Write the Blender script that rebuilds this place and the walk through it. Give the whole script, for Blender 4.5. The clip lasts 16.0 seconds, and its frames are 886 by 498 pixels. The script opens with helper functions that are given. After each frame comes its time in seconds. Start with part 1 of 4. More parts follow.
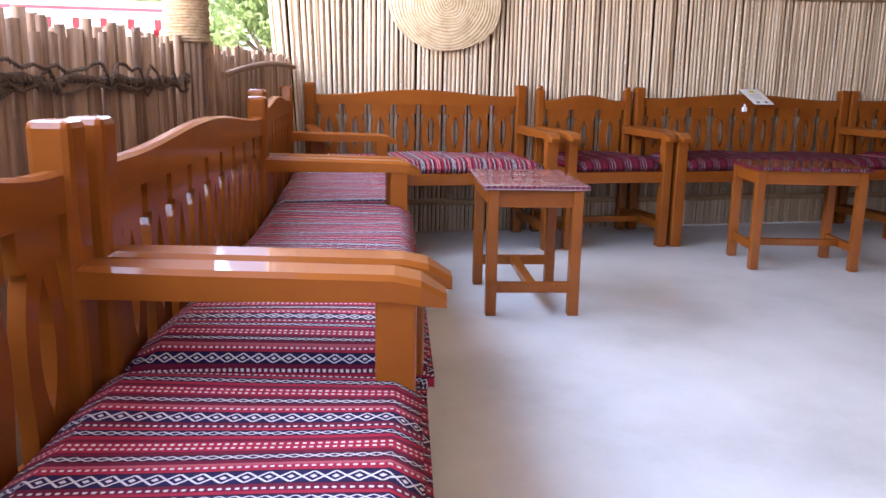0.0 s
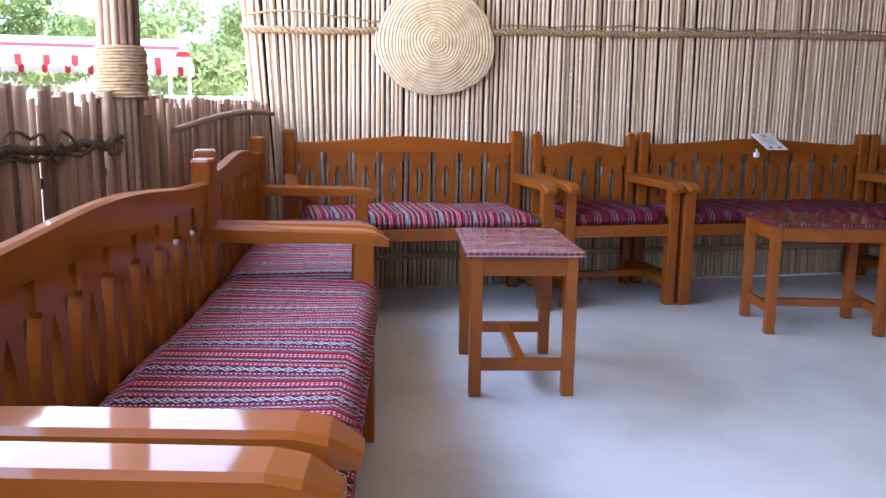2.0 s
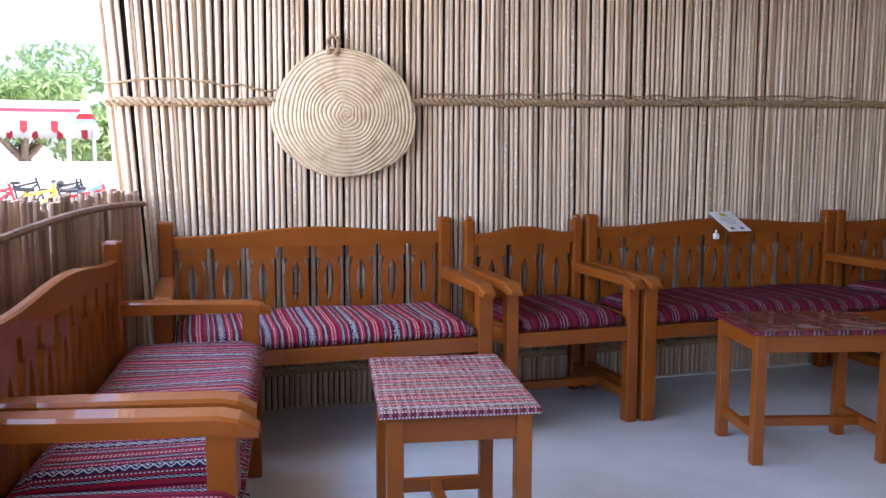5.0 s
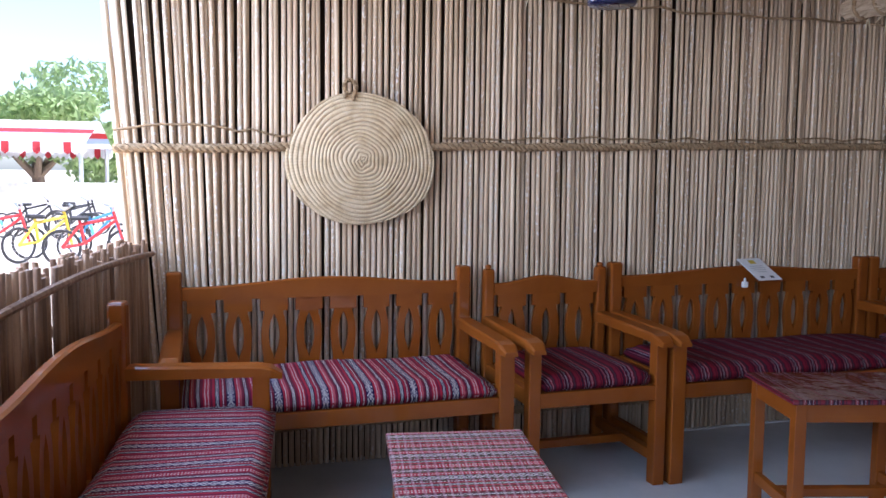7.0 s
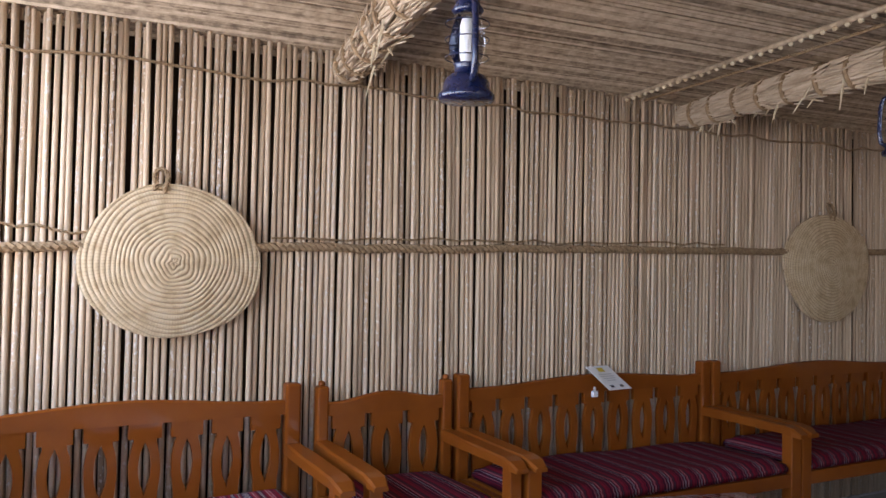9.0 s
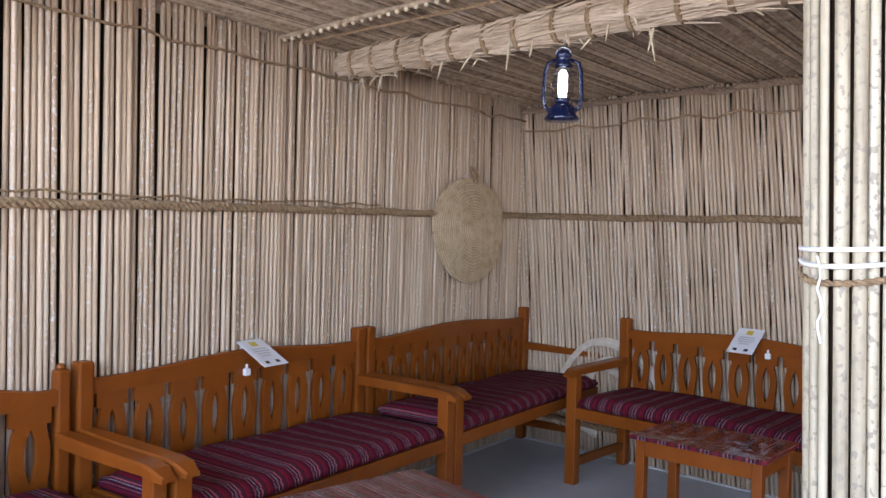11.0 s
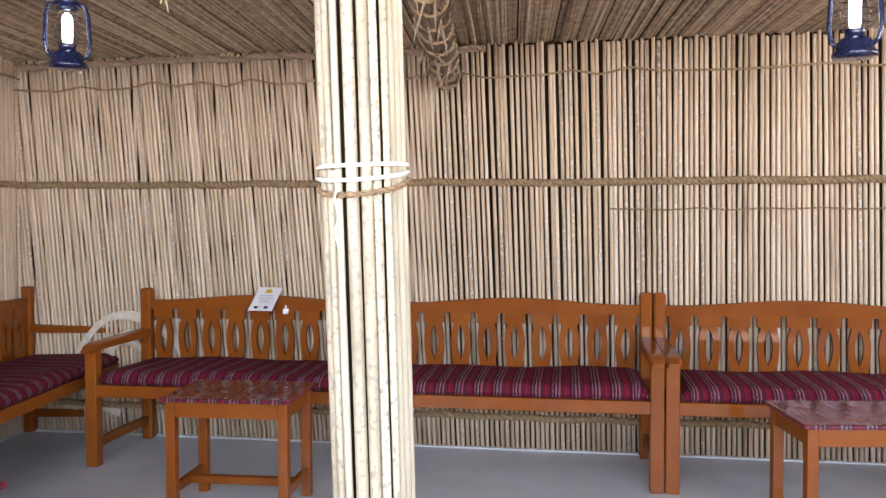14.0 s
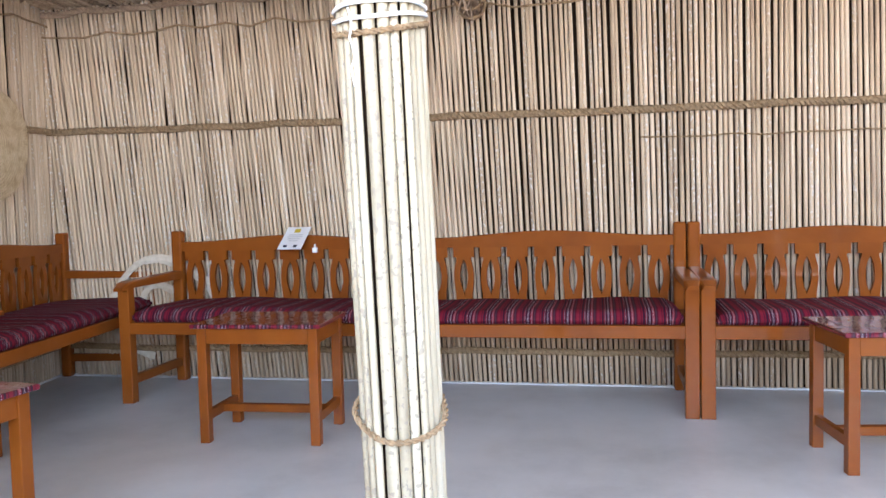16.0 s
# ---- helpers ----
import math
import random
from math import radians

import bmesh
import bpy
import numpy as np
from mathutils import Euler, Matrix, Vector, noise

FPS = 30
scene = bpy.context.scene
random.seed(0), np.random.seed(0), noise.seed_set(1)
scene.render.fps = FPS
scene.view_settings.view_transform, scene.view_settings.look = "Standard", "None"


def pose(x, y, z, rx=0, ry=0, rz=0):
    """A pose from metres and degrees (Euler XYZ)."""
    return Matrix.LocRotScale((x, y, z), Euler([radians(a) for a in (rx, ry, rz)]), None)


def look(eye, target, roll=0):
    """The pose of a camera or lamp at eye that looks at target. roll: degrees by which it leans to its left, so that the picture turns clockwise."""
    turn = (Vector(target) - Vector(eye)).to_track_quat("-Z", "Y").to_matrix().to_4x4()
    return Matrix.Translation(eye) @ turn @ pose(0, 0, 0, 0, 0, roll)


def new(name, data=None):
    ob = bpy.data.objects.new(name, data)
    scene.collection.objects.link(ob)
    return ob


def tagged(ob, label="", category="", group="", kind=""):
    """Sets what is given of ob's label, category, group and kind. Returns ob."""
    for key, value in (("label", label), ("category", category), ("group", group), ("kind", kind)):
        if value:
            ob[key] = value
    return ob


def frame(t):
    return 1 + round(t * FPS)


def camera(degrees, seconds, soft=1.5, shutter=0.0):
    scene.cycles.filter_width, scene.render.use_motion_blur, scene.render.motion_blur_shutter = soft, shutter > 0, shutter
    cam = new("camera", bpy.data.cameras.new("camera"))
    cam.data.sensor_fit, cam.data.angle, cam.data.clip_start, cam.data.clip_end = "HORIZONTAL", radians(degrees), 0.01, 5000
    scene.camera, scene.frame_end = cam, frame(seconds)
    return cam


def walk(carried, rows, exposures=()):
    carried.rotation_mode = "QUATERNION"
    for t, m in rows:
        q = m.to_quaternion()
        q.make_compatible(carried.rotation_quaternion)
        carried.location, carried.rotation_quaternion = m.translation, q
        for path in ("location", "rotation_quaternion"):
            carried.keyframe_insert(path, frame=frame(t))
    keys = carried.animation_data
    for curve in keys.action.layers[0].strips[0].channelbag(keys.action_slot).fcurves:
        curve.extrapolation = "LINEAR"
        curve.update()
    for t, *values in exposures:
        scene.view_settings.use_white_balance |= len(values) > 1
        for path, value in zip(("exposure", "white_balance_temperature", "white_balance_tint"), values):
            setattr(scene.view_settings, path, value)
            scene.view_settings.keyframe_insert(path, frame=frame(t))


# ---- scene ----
cam = camera(58.0, 16.0)
PATH = [
    (0, (0.056, -0.437, 0.976), (0.061, 1.52, 0.564), 1.0),
    (0.5, (0.108, -0.414, 1.004), (0.117, 1.546, 0.606), 1.0),
    (1, (0.132, -0.346, 1.02), (0.113, 1.62, 0.653), 0.8),
    (1.5, (0.155, -0.21, 1.045), (0.13, 1.76, 0.701), 0.8),
    (2, (0.176, -0.058, 1.06), (0.154, 1.913, 0.723), 0.8),
    (2.5, (0.214, 0.114, 1.059), (0.204, 2.086, 0.721), 0.8),
    (3, (0.251, 0.295, 1.079), (0.225, 2.266, 0.744), 0.7),
    (3.5, (0.263, 0.45, 1.105), (0.275, 2.428, 0.815), 0.5),
    (4, (0.254, 0.621, 1.128), (0.382, 2.602, 0.889), 0.2),
    (4.2, (0.254, 0.672, 1.135), (0.404, 2.653, 0.908), 0.1),
    (6.3, (0.205, 0.79, 1.32), (0.346, 2.777, 1.135), 0.3),
    (6.5, (0.203, 0.81, 1.321), (0.332, 2.798, 1.142), 0.2),
    (7, (0.214, 0.92, 1.369), (0.337, 2.909, 1.198), 0.5),
    (7.5, (0.247, 1.001, 1.411), (0.423, 2.992, 1.342), 1.4),
    (8, (0.21, 1.173, 1.407), (0.458, 3.158, 1.398), 1.5),
    (8.2, (0.224, 1.206, 1.42), (0.517, 3.184, 1.435), 1.4),
    (10.3, (0.33, 1.685, 1.48), (1.341, 3.411, 1.481), 1.2),
    (10.5, (0.346, 1.759, 1.486), (1.446, 3.43, 1.471), 1.4),
    (11, (0.36, 1.827, 1.476), (1.69, 3.32, 1.436), 1.5),
    (11.5, (0.328, 1.901, 1.468), (1.9, 3.136, 1.41), 1.1),
    (12, (0.322, 1.926, 1.467), (2.069, 2.897, 1.406), 0.8),
    (12.5, (0.314, 1.926, 1.451), (2.179, 2.648, 1.394), 0.7),
    (12.6, (0.302, 1.915, 1.442), (2.183, 2.594, 1.385), 0.8),
    (13, (0.287, 1.903, 1.423), (2.216, 2.428, 1.363), 0.7),
    (13.5, (0.291, 1.868, 1.385), (2.235, 2.332, 1.315), 0.4),
    (14, (0.294, 1.826, 1.354), (2.229, 2.325, 1.291), -0.2),
    (14.5, (0.291, 1.795, 1.3), (2.211, 2.352, 1.24), -0.7),
    (15, (0.286, 1.794, 1.222), (2.198, 2.373, 1.129), -1.3),
    (15.5, (0.311, 1.809, 1.163), (2.221, 2.392, 1.053), -1.3),
    (16, (0.333, 1.819, 1.094), (2.245, 2.396, 0.978), -1.4),
]
EXPOSURES = [(0, 2.3, 6250, 26), (1.5, 2.1, 5750, 23), (4.2, 1.9, 5700, 23), (6.5, 1.5, 5350, 19), (7.2, 1.35, 5600, 21), (8.2, 1.2, 6200, 22), (10.3, 1.9, 5700, 19), (11.2, 2.1, 5750, 20), (12.5, 2.35, 5950, 20), (14, 2.55, 6300, 20), (16, 2.7, 5900, 17)]
walk(cam, [(t, look(eye, aim, roll)) for t, eye, aim, roll in PATH], EXPOSURES)

# ---- light and sky ----
SUN_EL, SUN_AZ = radians(60), radians(125)
world = bpy.data.worlds.new("World")
scene.world = world
world.use_nodes = True
wn = world.node_tree
sky = wn.nodes.new("ShaderNodeTexSky")
sky.sky_type, sky.sun_disc, sky.sun_elevation, sky.sun_rotation = "NISHITA", False, SUN_EL, SUN_AZ
sky.dust_density = 2.0
wn.nodes["Background"].inputs[1].default_value = 0.15
wn.links.new(sky.outputs[0], wn.nodes["Background"].inputs[0])
sun = new("sun", bpy.data.lights.new("sun", "SUN"))
sun.data.energy, sun.data.angle, sun.data.color = 5.0, radians(0.5), (1, 0.95, 0.88)
sun_from = Vector((math.sin(SUN_AZ) * math.cos(SUN_EL), math.cos(SUN_AZ) * math.cos(SUN_EL), math.sin(SUN_EL)))
sun.matrix_world = look(sun_from * 30, (0, 0, 0))
# blue sky light falling through the long opening between the low fence and the roof's edge
side_light = new("fence_opening_skylight", bpy.data.lights.new("fence_opening_skylight", "AREA"))
side_light.data.shape, side_light.data.size, side_light.data.size_y = "RECTANGLE", 7.2, 0.85
side_light.data.energy, side_light.data.color = 53, (0.57, 0.77, 1.0)
side_light.matrix_world = look((-1.15, 1.0, 1.93), (2.0, 1.0, 0.45))
# warm light thrown up by the sunlit sand through the same opening
sand_light = new("fence_opening_sand_light", bpy.data.lights.new("fence_opening_sand_light", "AREA"))
sand_light.data.shape, sand_light.data.size, sand_light.data.size_y = "RECTANGLE", 7.2, 0.6
sand_light.data.energy, sand_light.data.color = 34, (1.0, 0.88, 0.70)
sand_light.matrix_world = look((-1.3, 1.0, 1.36), (2.0, 1.0, 2.5))
# added lamp: daylight from the unseen south side, to brighten the east wall
south_light = new("south_fill_lamp", bpy.data.lights.new("south_fill_lamp", "AREA"))
south_light.data.shape, south_light.data.size, south_light.data.size_y = "RECTANGLE", 2.6, 0.85
south_light.data.energy, south_light.data.color = 8, (1.0, 0.95, 0.87)
south_light.matrix_world = look((4.0, -2.45, 1.95), (4.3, 1.5, 1.2))


# ---- materials ----
def node(nt, kind, inputs=(), **attrs):
    n = nt.nodes.new(kind)
    for k, v in attrs.items():
        setattr(n, k, v)
    for k, v in dict(inputs).items():
        if isinstance(v, bpy.types.NodeSocket):
            nt.links.new(v, n.inputs[k])
        else:
            n.inputs[k].default_value = v
    return n


def ramp(nt, fac, stops, mode="LINEAR"):
    n = node(nt, "ShaderNodeValToRGB", {0: fac})
    n.color_ramp.interpolation = mode
    els = n.color_ramp.elements
    while len(els) < len(stops):
        els.new(0.5)
    for e, (p, c) in zip(els, stops):
        e.position, e.color = p, (*c, 1)
    return n.outputs[0]


def maths(nt, op, a, b=0.0, c=0.0):
    return node(nt, "ShaderNodeMath", {0: a, 1: b, 2: c}, operation=op).outputs[0]


def mix(nt, fac, a, b, blend="MIX"):
    n = node(nt, "ShaderNodeMix", {0: fac, 6: a, 7: b}, data_type="RGBA", blend_type=blend)
    return n.outputs[2]


def base(name, rough=0.6, coat=0.0, spec=0.5):
    m = bpy.data.materials.new(name)
    m.use_nodes = True
    nt = m.node_tree
    b = nt.nodes["Principled BSDF"]
    b.inputs["Roughness"].default_value = rough
    b.inputs["Coat Weight"].default_value = coat
    b.inputs["Coat Roughness"].default_value = 0.06
    b.inputs["Specular IOR Level"].default_value = spec
    return m, nt, b


def coords(nt, scale=(1, 1, 1), which="Object"):
    tc = node(nt, "ShaderNodeTexCoord")
    return node(nt, "ShaderNodeMapping", {0: tc.outputs[which], 3: scale}).outputs[0]


def bumped(nt, b, height, strength, dist=0.005):
    n = node(nt, "ShaderNodeBump", {"Height": height, "Strength": strength, "Distance": dist})
    nt.links.new(n.outputs[0], b.inputs["Normal"])


def noisy(name, stops, scale=(8, 8, 8), rough=0.6, detail=6, bump=0.2, coat=0.0, rnd=0.0, fine=60, spec=0.5, grit=0.2, spots=None, isle=0.0):
    """Colour from a noise with a finer one over it, shifted by a random value for each object."""
    m, nt, b = base(name, rough, coat, spec)
    co = coords(nt, scale)
    info = node(nt, "ShaderNodeObjectInfo")
    off = node(nt, "ShaderNodeVectorMath", {0: info.outputs["Random"], 1: (37, 19, 53), 2: co}, operation="MULTIPLY_ADD").outputs[0]
    n1 = node(nt, "ShaderNodeTexNoise", {"Vector": off, "Scale": 1.0, "Detail": detail, "Roughness": 0.6}).outputs[0]
    n2 = node(nt, "ShaderNodeTexNoise", {"Vector": coords(nt), "Scale": fine, "Detail": 3}).outputs[0]
    f = maths(nt, "MULTIPLY_ADD", n1, 1.3, -0.15)
    if rnd:
        f = maths(nt, "ADD", f, maths(nt, "MULTIPLY_ADD", info.outputs["Random"], rnd, -rnd / 2))
    if isle:
        geo = node(nt, "ShaderNodeNewGeometry")
        f = maths(nt, "ADD", f, maths(nt, "MULTIPLY_ADD", geo.outputs["Random Per Island"], isle, -isle / 2))
    f = maths(nt, "ADD", f, maths(nt, "MULTIPLY_ADD", n2, grit, -grit / 2))
    col = ramp(nt, f, stops)
    if spots:
        tone, size, edge, share = spots
        sp = node(nt, "ShaderNodeTexNoise", {"Vector": node(nt, "ShaderNodeVectorMath", {0: off, 1: size}, operation="MULTIPLY").outputs[0], "Scale": 1.0, "Detail": 2}).outputs[0]
        on = maths(nt, "LESS_THAN", maths(nt, "FRACT", maths(nt, "MULTIPLY", info.outputs["Random"], 7.3)), share)
        k = maths(nt, "MULTIPLY", maths(nt, "MULTIPLY", maths(nt, "GREATER_THAN", sp, edge), on), 0.75)
        col = mix(nt, k, col, (*tone, 1))
    nt.links.new(col, b.inputs["Base Color"])
    r = maths(nt, "MULTIPLY_ADD", n2, grit, rough - grit / 2)
    nt.links.new(r, b.inputs["Roughness"])
    bumped(nt, b, maths(nt, "ADD", n1, maths(nt, "MULTIPLY", n2, 0.5)), bump)
    return m


def textile(name, along, glossy=False, plaid=False, deep=False):
    """Striped woven cloth: colour bands, diamond bands and dotted lines, repeating every 18 cm."""
    m, nt, b = base(name, 0.9, 0.0, 0.12)
    tc = node(nt, "ShaderNodeTexCoord")
    xyz = node(nt, "ShaderNodeSeparateXYZ", {0: tc.outputs["Object"]})
    ax, ay, az = xyz.outputs
    nrm = node(nt, "ShaderNodeSeparateXYZ", {0: tc.outputs["Normal"]})
    nx, ny = nrm.outputs[0], nrm.outputs[1]
    u0, v0, nu, nv = (ax, ay, nx, ny) if along == "x" else (ay, ax, ny, nx)
    u0 = maths(nt, "SUBTRACT", u0, maths(nt, "MULTIPLY", nu, maths(nt, "SUBTRACT", az, 0.53)))
    v0 = maths(nt, "SUBTRACT", v0, maths(nt, "MULTIPLY", nv, maths(nt, "SUBTRACT", az, 0.53)))
    wob = node(nt, "ShaderNodeTexNoise", {"Vector": tc.outputs["Object"], "Scale": 5.0, "Detail": 1}).outputs[0]
    u0 = maths(nt, "ADD", u0, maths(nt, "MULTIPLY_ADD", wob, 0.006, -0.003))
    u = maths(nt, "FRACT", maths(nt, "DIVIDE", u0, 0.10 if deep else 0.18))
    crimson, maroon, rose = (0.26, 0.014, 0.030), (0.11, 0.008, 0.022), (0.30, 0.06, 0.072)
    navy, grey, dark = (0.013, 0.009, 0.042), (0.055, 0.030, 0.055), (0.025, 0.008, 0.016)
    # Darker, finer-striped copy: the far cushions' shade is put into the cloth colour.
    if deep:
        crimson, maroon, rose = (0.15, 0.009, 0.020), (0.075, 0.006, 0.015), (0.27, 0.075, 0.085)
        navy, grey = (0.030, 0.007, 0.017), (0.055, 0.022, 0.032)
    col = ramp(nt, u, [(0.0, crimson), (0.07, maroon), (0.12, crimson), (0.17, dark), (0.185, navy), (0.255, dark), (0.27, crimson), (0.31, maroon),
                       (0.40, dark), (0.415, navy), (0.585, dark), (0.60, crimson), (0.68, rose), (0.72, maroon), (0.77, dark),
                       (0.79, grey), (0.85, dark), (0.865, maroon), (0.92, crimson)], "CONSTANT")

    def band(centre, half, cell, thick, dot):
        """Diamond outlines with a dot in each, along one band."""
        w = maths(nt, "DIVIDE", maths(nt, "ABSOLUTE", maths(nt, "SUBTRACT", u, centre)), half)
        v = maths(nt, "DIVIDE", maths(nt, "PINGPONG", v0, cell), cell)
        line = maths(nt, "LESS_THAN", maths(nt, "ABSOLUTE", maths(nt, "SUBTRACT", w, v)), thick)
        spot = maths(nt, "LESS_THAN", maths(nt, "ADD", w, maths(nt, "SUBTRACT", 1.0, v)), dot)
        return maths(nt, "MULTIPLY", maths(nt, "MAXIMUM", line, spot), maths(nt, "LESS_THAN", w, 1.0))

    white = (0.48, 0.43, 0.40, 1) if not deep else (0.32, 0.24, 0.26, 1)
    for args in ((0.5, 0.040, 0.014, 0.20, 0.3),) if deep else ((0.5, 0.075, 0.0125, 0.17, 0.36), (0.22, 0.030, 0.008, 0.24, 0.0), (0.82, 0.030, 0.008, 0.24, 0.0)):
        col = mix(nt, band(*args), col, white)
    for centre in (0.345, 0.66) if deep else (0.035, 0.345, 0.66, 0.97):
        line = maths(nt, "LESS_THAN", maths(nt, "ABSOLUTE", maths(nt, "SUBTRACT", u, centre)), 0.013)
        dash = maths(nt, "LESS_THAN", maths(nt, "FRACT", maths(nt, "DIVIDE", v0, 0.0095)), 0.52)
        col = mix(nt, maths(nt, "MULTIPLY", line, dash), col, white)
    if plaid:
        t = maths(nt, "FRACT", maths(nt, "DIVIDE", maths(nt, "ADD", v0, maths(nt, "MULTIPLY", wob, 0.02)), 0.023))
        line = maths(nt, "LESS_THAN", t, 0.3)
        col = mix(nt, maths(nt, "MULTIPLY", line, 0.3), col, (0.46, 0.30, 0.33, 1))
    weave = node(nt, "ShaderNodeTexNoise", {"Vector": tc.outputs["Object"], "Scale": 420.0, "Detail": 1}).outputs[0]
    col = mix(nt, 0.5, col, ramp(nt, weave, [(0.3, (0.45, 0.45, 0.45)), (0.7, (0.62, 0.62, 0.62))]), "OVERLAY")
    nt.links.new(col, b.inputs["Base Color"])
    if glossy:
        b.inputs["Coat Weight"].default_value = 1.0
        b.inputs["Coat Roughness"].default_value = 0.06
        wr = node(nt, "ShaderNodeTexNoise", {"Vector": tc.outputs["Object"], "Scale": 9.0, "Detail": 3}).outputs[0]
        n = node(nt, "ShaderNodeBump", {"Height": wr, "Strength": 0.25, "Distance": 0.02})
        nt.links.new(n.outputs[0], b.inputs["Coat Normal"])
    bumped(nt, b, weave, 0.25, 0.001)
    return m


WOOD = noisy("varnished_wood", [(0.25, (0.178, 0.045, 0.005)), (0.5, (0.22, 0.0585, 0.0068)), (0.8, (0.255, 0.0725, 0.009))], (2.5, 2.5, 2.5), 0.5, bump=0.006, coat=0.5, spec=0.05, rnd=0.12, fine=40, grit=0.06)
REED = noisy("palm_reed", [(0.02, (0.24, 0.16, 0.10)), (0.30, (0.47, 0.345, 0.22)), (0.6, (0.62, 0.475, 0.32)), (0.92, (0.75, 0.625, 0.46))], (45, 45, 2.2), 0.62, bump=0.35, rnd=0.34, isle=0.22, fine=110, spots=((0.66, 0.61, 0.54), (1.6, 1.6, 22), 0.60, 0.3))
POLE_REED = noisy("pale_palm_rib", [(0.1, (0.20, 0.16, 0.10)), (0.35, (0.37, 0.31, 0.205)), (0.6, (0.48, 0.415, 0.285)), (0.85, (0.56, 0.505, 0.385))], (30, 30, 2.5), 0.6, bump=0.3, rnd=0.3, fine=80, spots=((0.24, 0.20, 0.15), (2.6, 2.6, 30), 0.60, 0.42))
FENCE_REED = noisy("weathered_reed", [(0.15, (0.11, 0.056, 0.029)), (0.45, (0.22, 0.126, 0.070)), (0.85, (0.36, 0.235, 0.145))], (45, 45, 2.5), 0.7, bump=0.4, rnd=0.55, fine=90)
# Its dark colour stands for the shade deep in gaps between reeds and ribs.
BACK = noisy("gap_shade_backing", [(0.2, (0.012, 0.007, 0.004)), (0.8, (0.034, 0.021, 0.012))], (30, 30, 3), 0.95, bump=0.4, spec=0.1)
CEIL = noisy("ceiling_matting", [(0.15, (0.17, 0.12, 0.075)), (0.5, (0.42, 0.32, 0.21)), (0.85, (0.62, 0.50, 0.35))], (20, 20, 20), 0.8, bump=0.35, isle=0.5)
DARK_ROPE = noisy("old_dark_rope", [(0.2, (0.05, 0.032, 0.022)), (0.8, (0.15, 0.10, 0.065))], (60, 60, 60), 0.9, bump=0.6)
ROPE = noisy("palm_rope", [(0.2, (0.17, 0.105, 0.05)), (0.8, (0.38, 0.26, 0.14))], (60, 60, 60), 0.85, bump=0.6, rnd=0.2)
STRAW = noisy("straw_bundle", [(0.2, (0.28, 0.20, 0.125)), (0.5, (0.49, 0.38, 0.255)), (0.85, (0.65, 0.54, 0.40))], (40, 6, 40), 0.8, bump=0.4)
DARK_STRAW = noisy("old_brown_straw", [(0.2, (0.16, 0.105, 0.065)), (0.8, (0.36, 0.26, 0.17))], (60, 60, 60), 0.9, bump=0.6)
PALE_LEAF = noisy("pale_palm_leaf", [(0.2, (0.50, 0.42, 0.30)), (0.5, (0.64, 0.56, 0.43)), (0.85, (0.73, 0.66, 0.54))], (25, 25, 25), 0.75, bump=0.3, fine=120)
COIL = noisy("coiled_palm_leaf", [(0.2, (0.38, 0.27, 0.15)), (0.5, (0.58, 0.48, 0.31)), (0.85, (0.68, 0.60, 0.43))], (25, 25, 25), 0.75, bump=0.4, fine=160)
FLOOR = noisy("smooth_concrete", [(0.22, (0.43, 0.43, 0.415)), (0.5, (0.54, 0.543, 0.53)), (0.8, (0.62, 0.625, 0.615))], (1.6, 1.6, 1.6), 0.36, bump=0.05, fine=35)
SAND = noisy("pale_sand", [(0.2, (0.48, 0.42, 0.34)), (0.8, (0.64, 0.58, 0.49))], (0.6, 0.6, 0.6), 0.9, bump=0.3, fine=12)
CLOTH = textile("striped_cloth", "x")
SHADED_CLOTH = textile("shaded_striped_cloth", "x", deep=True)
TABLE_CLOTH = textile("table_cloth_under_plastic", "y", True, True)
DEEP_TABLE_CLOTH = textile("deep_table_cloth_under_plastic", "y", True, deep=True)
BLUE = noisy("blue_enamel", [(0.2, (0.003, 0.006, 0.030)), (0.8, (0.004, 0.010, 0.050))], (20, 20, 20), 0.28, bump=0.05, coat=0.5)
WHITE = noisy("white_card", [(0.2, (0.72, 0.72, 0.72)), (0.8, (0.80, 0.80, 0.79))], (9, 9, 9), 0.4, bump=0.02)
CORD = noisy("white_cord", [(0.2, (0.66, 0.64, 0.60)), (0.8, (0.78, 0.77, 0.74))], (60, 60, 60), 0.7, bump=0.3)
LEAF = noisy("leaf_green", [(0.2, (0.08, 0.12, 0.035)), (0.5, (0.12, 0.175, 0.06)), (0.85, (0.17, 0.23, 0.09))], (0.8, 0.8, 0.8), 0.6, bump=0.1, rnd=0.2, fine=6)
leaf_nt = LEAF.node_tree
leaf_out = leaf_nt.nodes["Material Output"]
leaf_bsdf = leaf_nt.nodes["Principled BSDF"]
thin = node(leaf_nt, "ShaderNodeBsdfTranslucent", {0: (0.48, 0.60, 0.30, 1)})
both = node(leaf_nt, "ShaderNodeMixShader", {0: 0.65, 1: leaf_bsdf.outputs[0], 2: thin.outputs[0]})
leaf_nt.links.new(both.outputs[0], leaf_out.inputs[0])
BARK = noisy("bark", [(0.2, (0.10, 0.07, 0.05)), (0.8, (0.24, 0.18, 0.13))], (4, 4, 1), 0.9, bump=0.5)


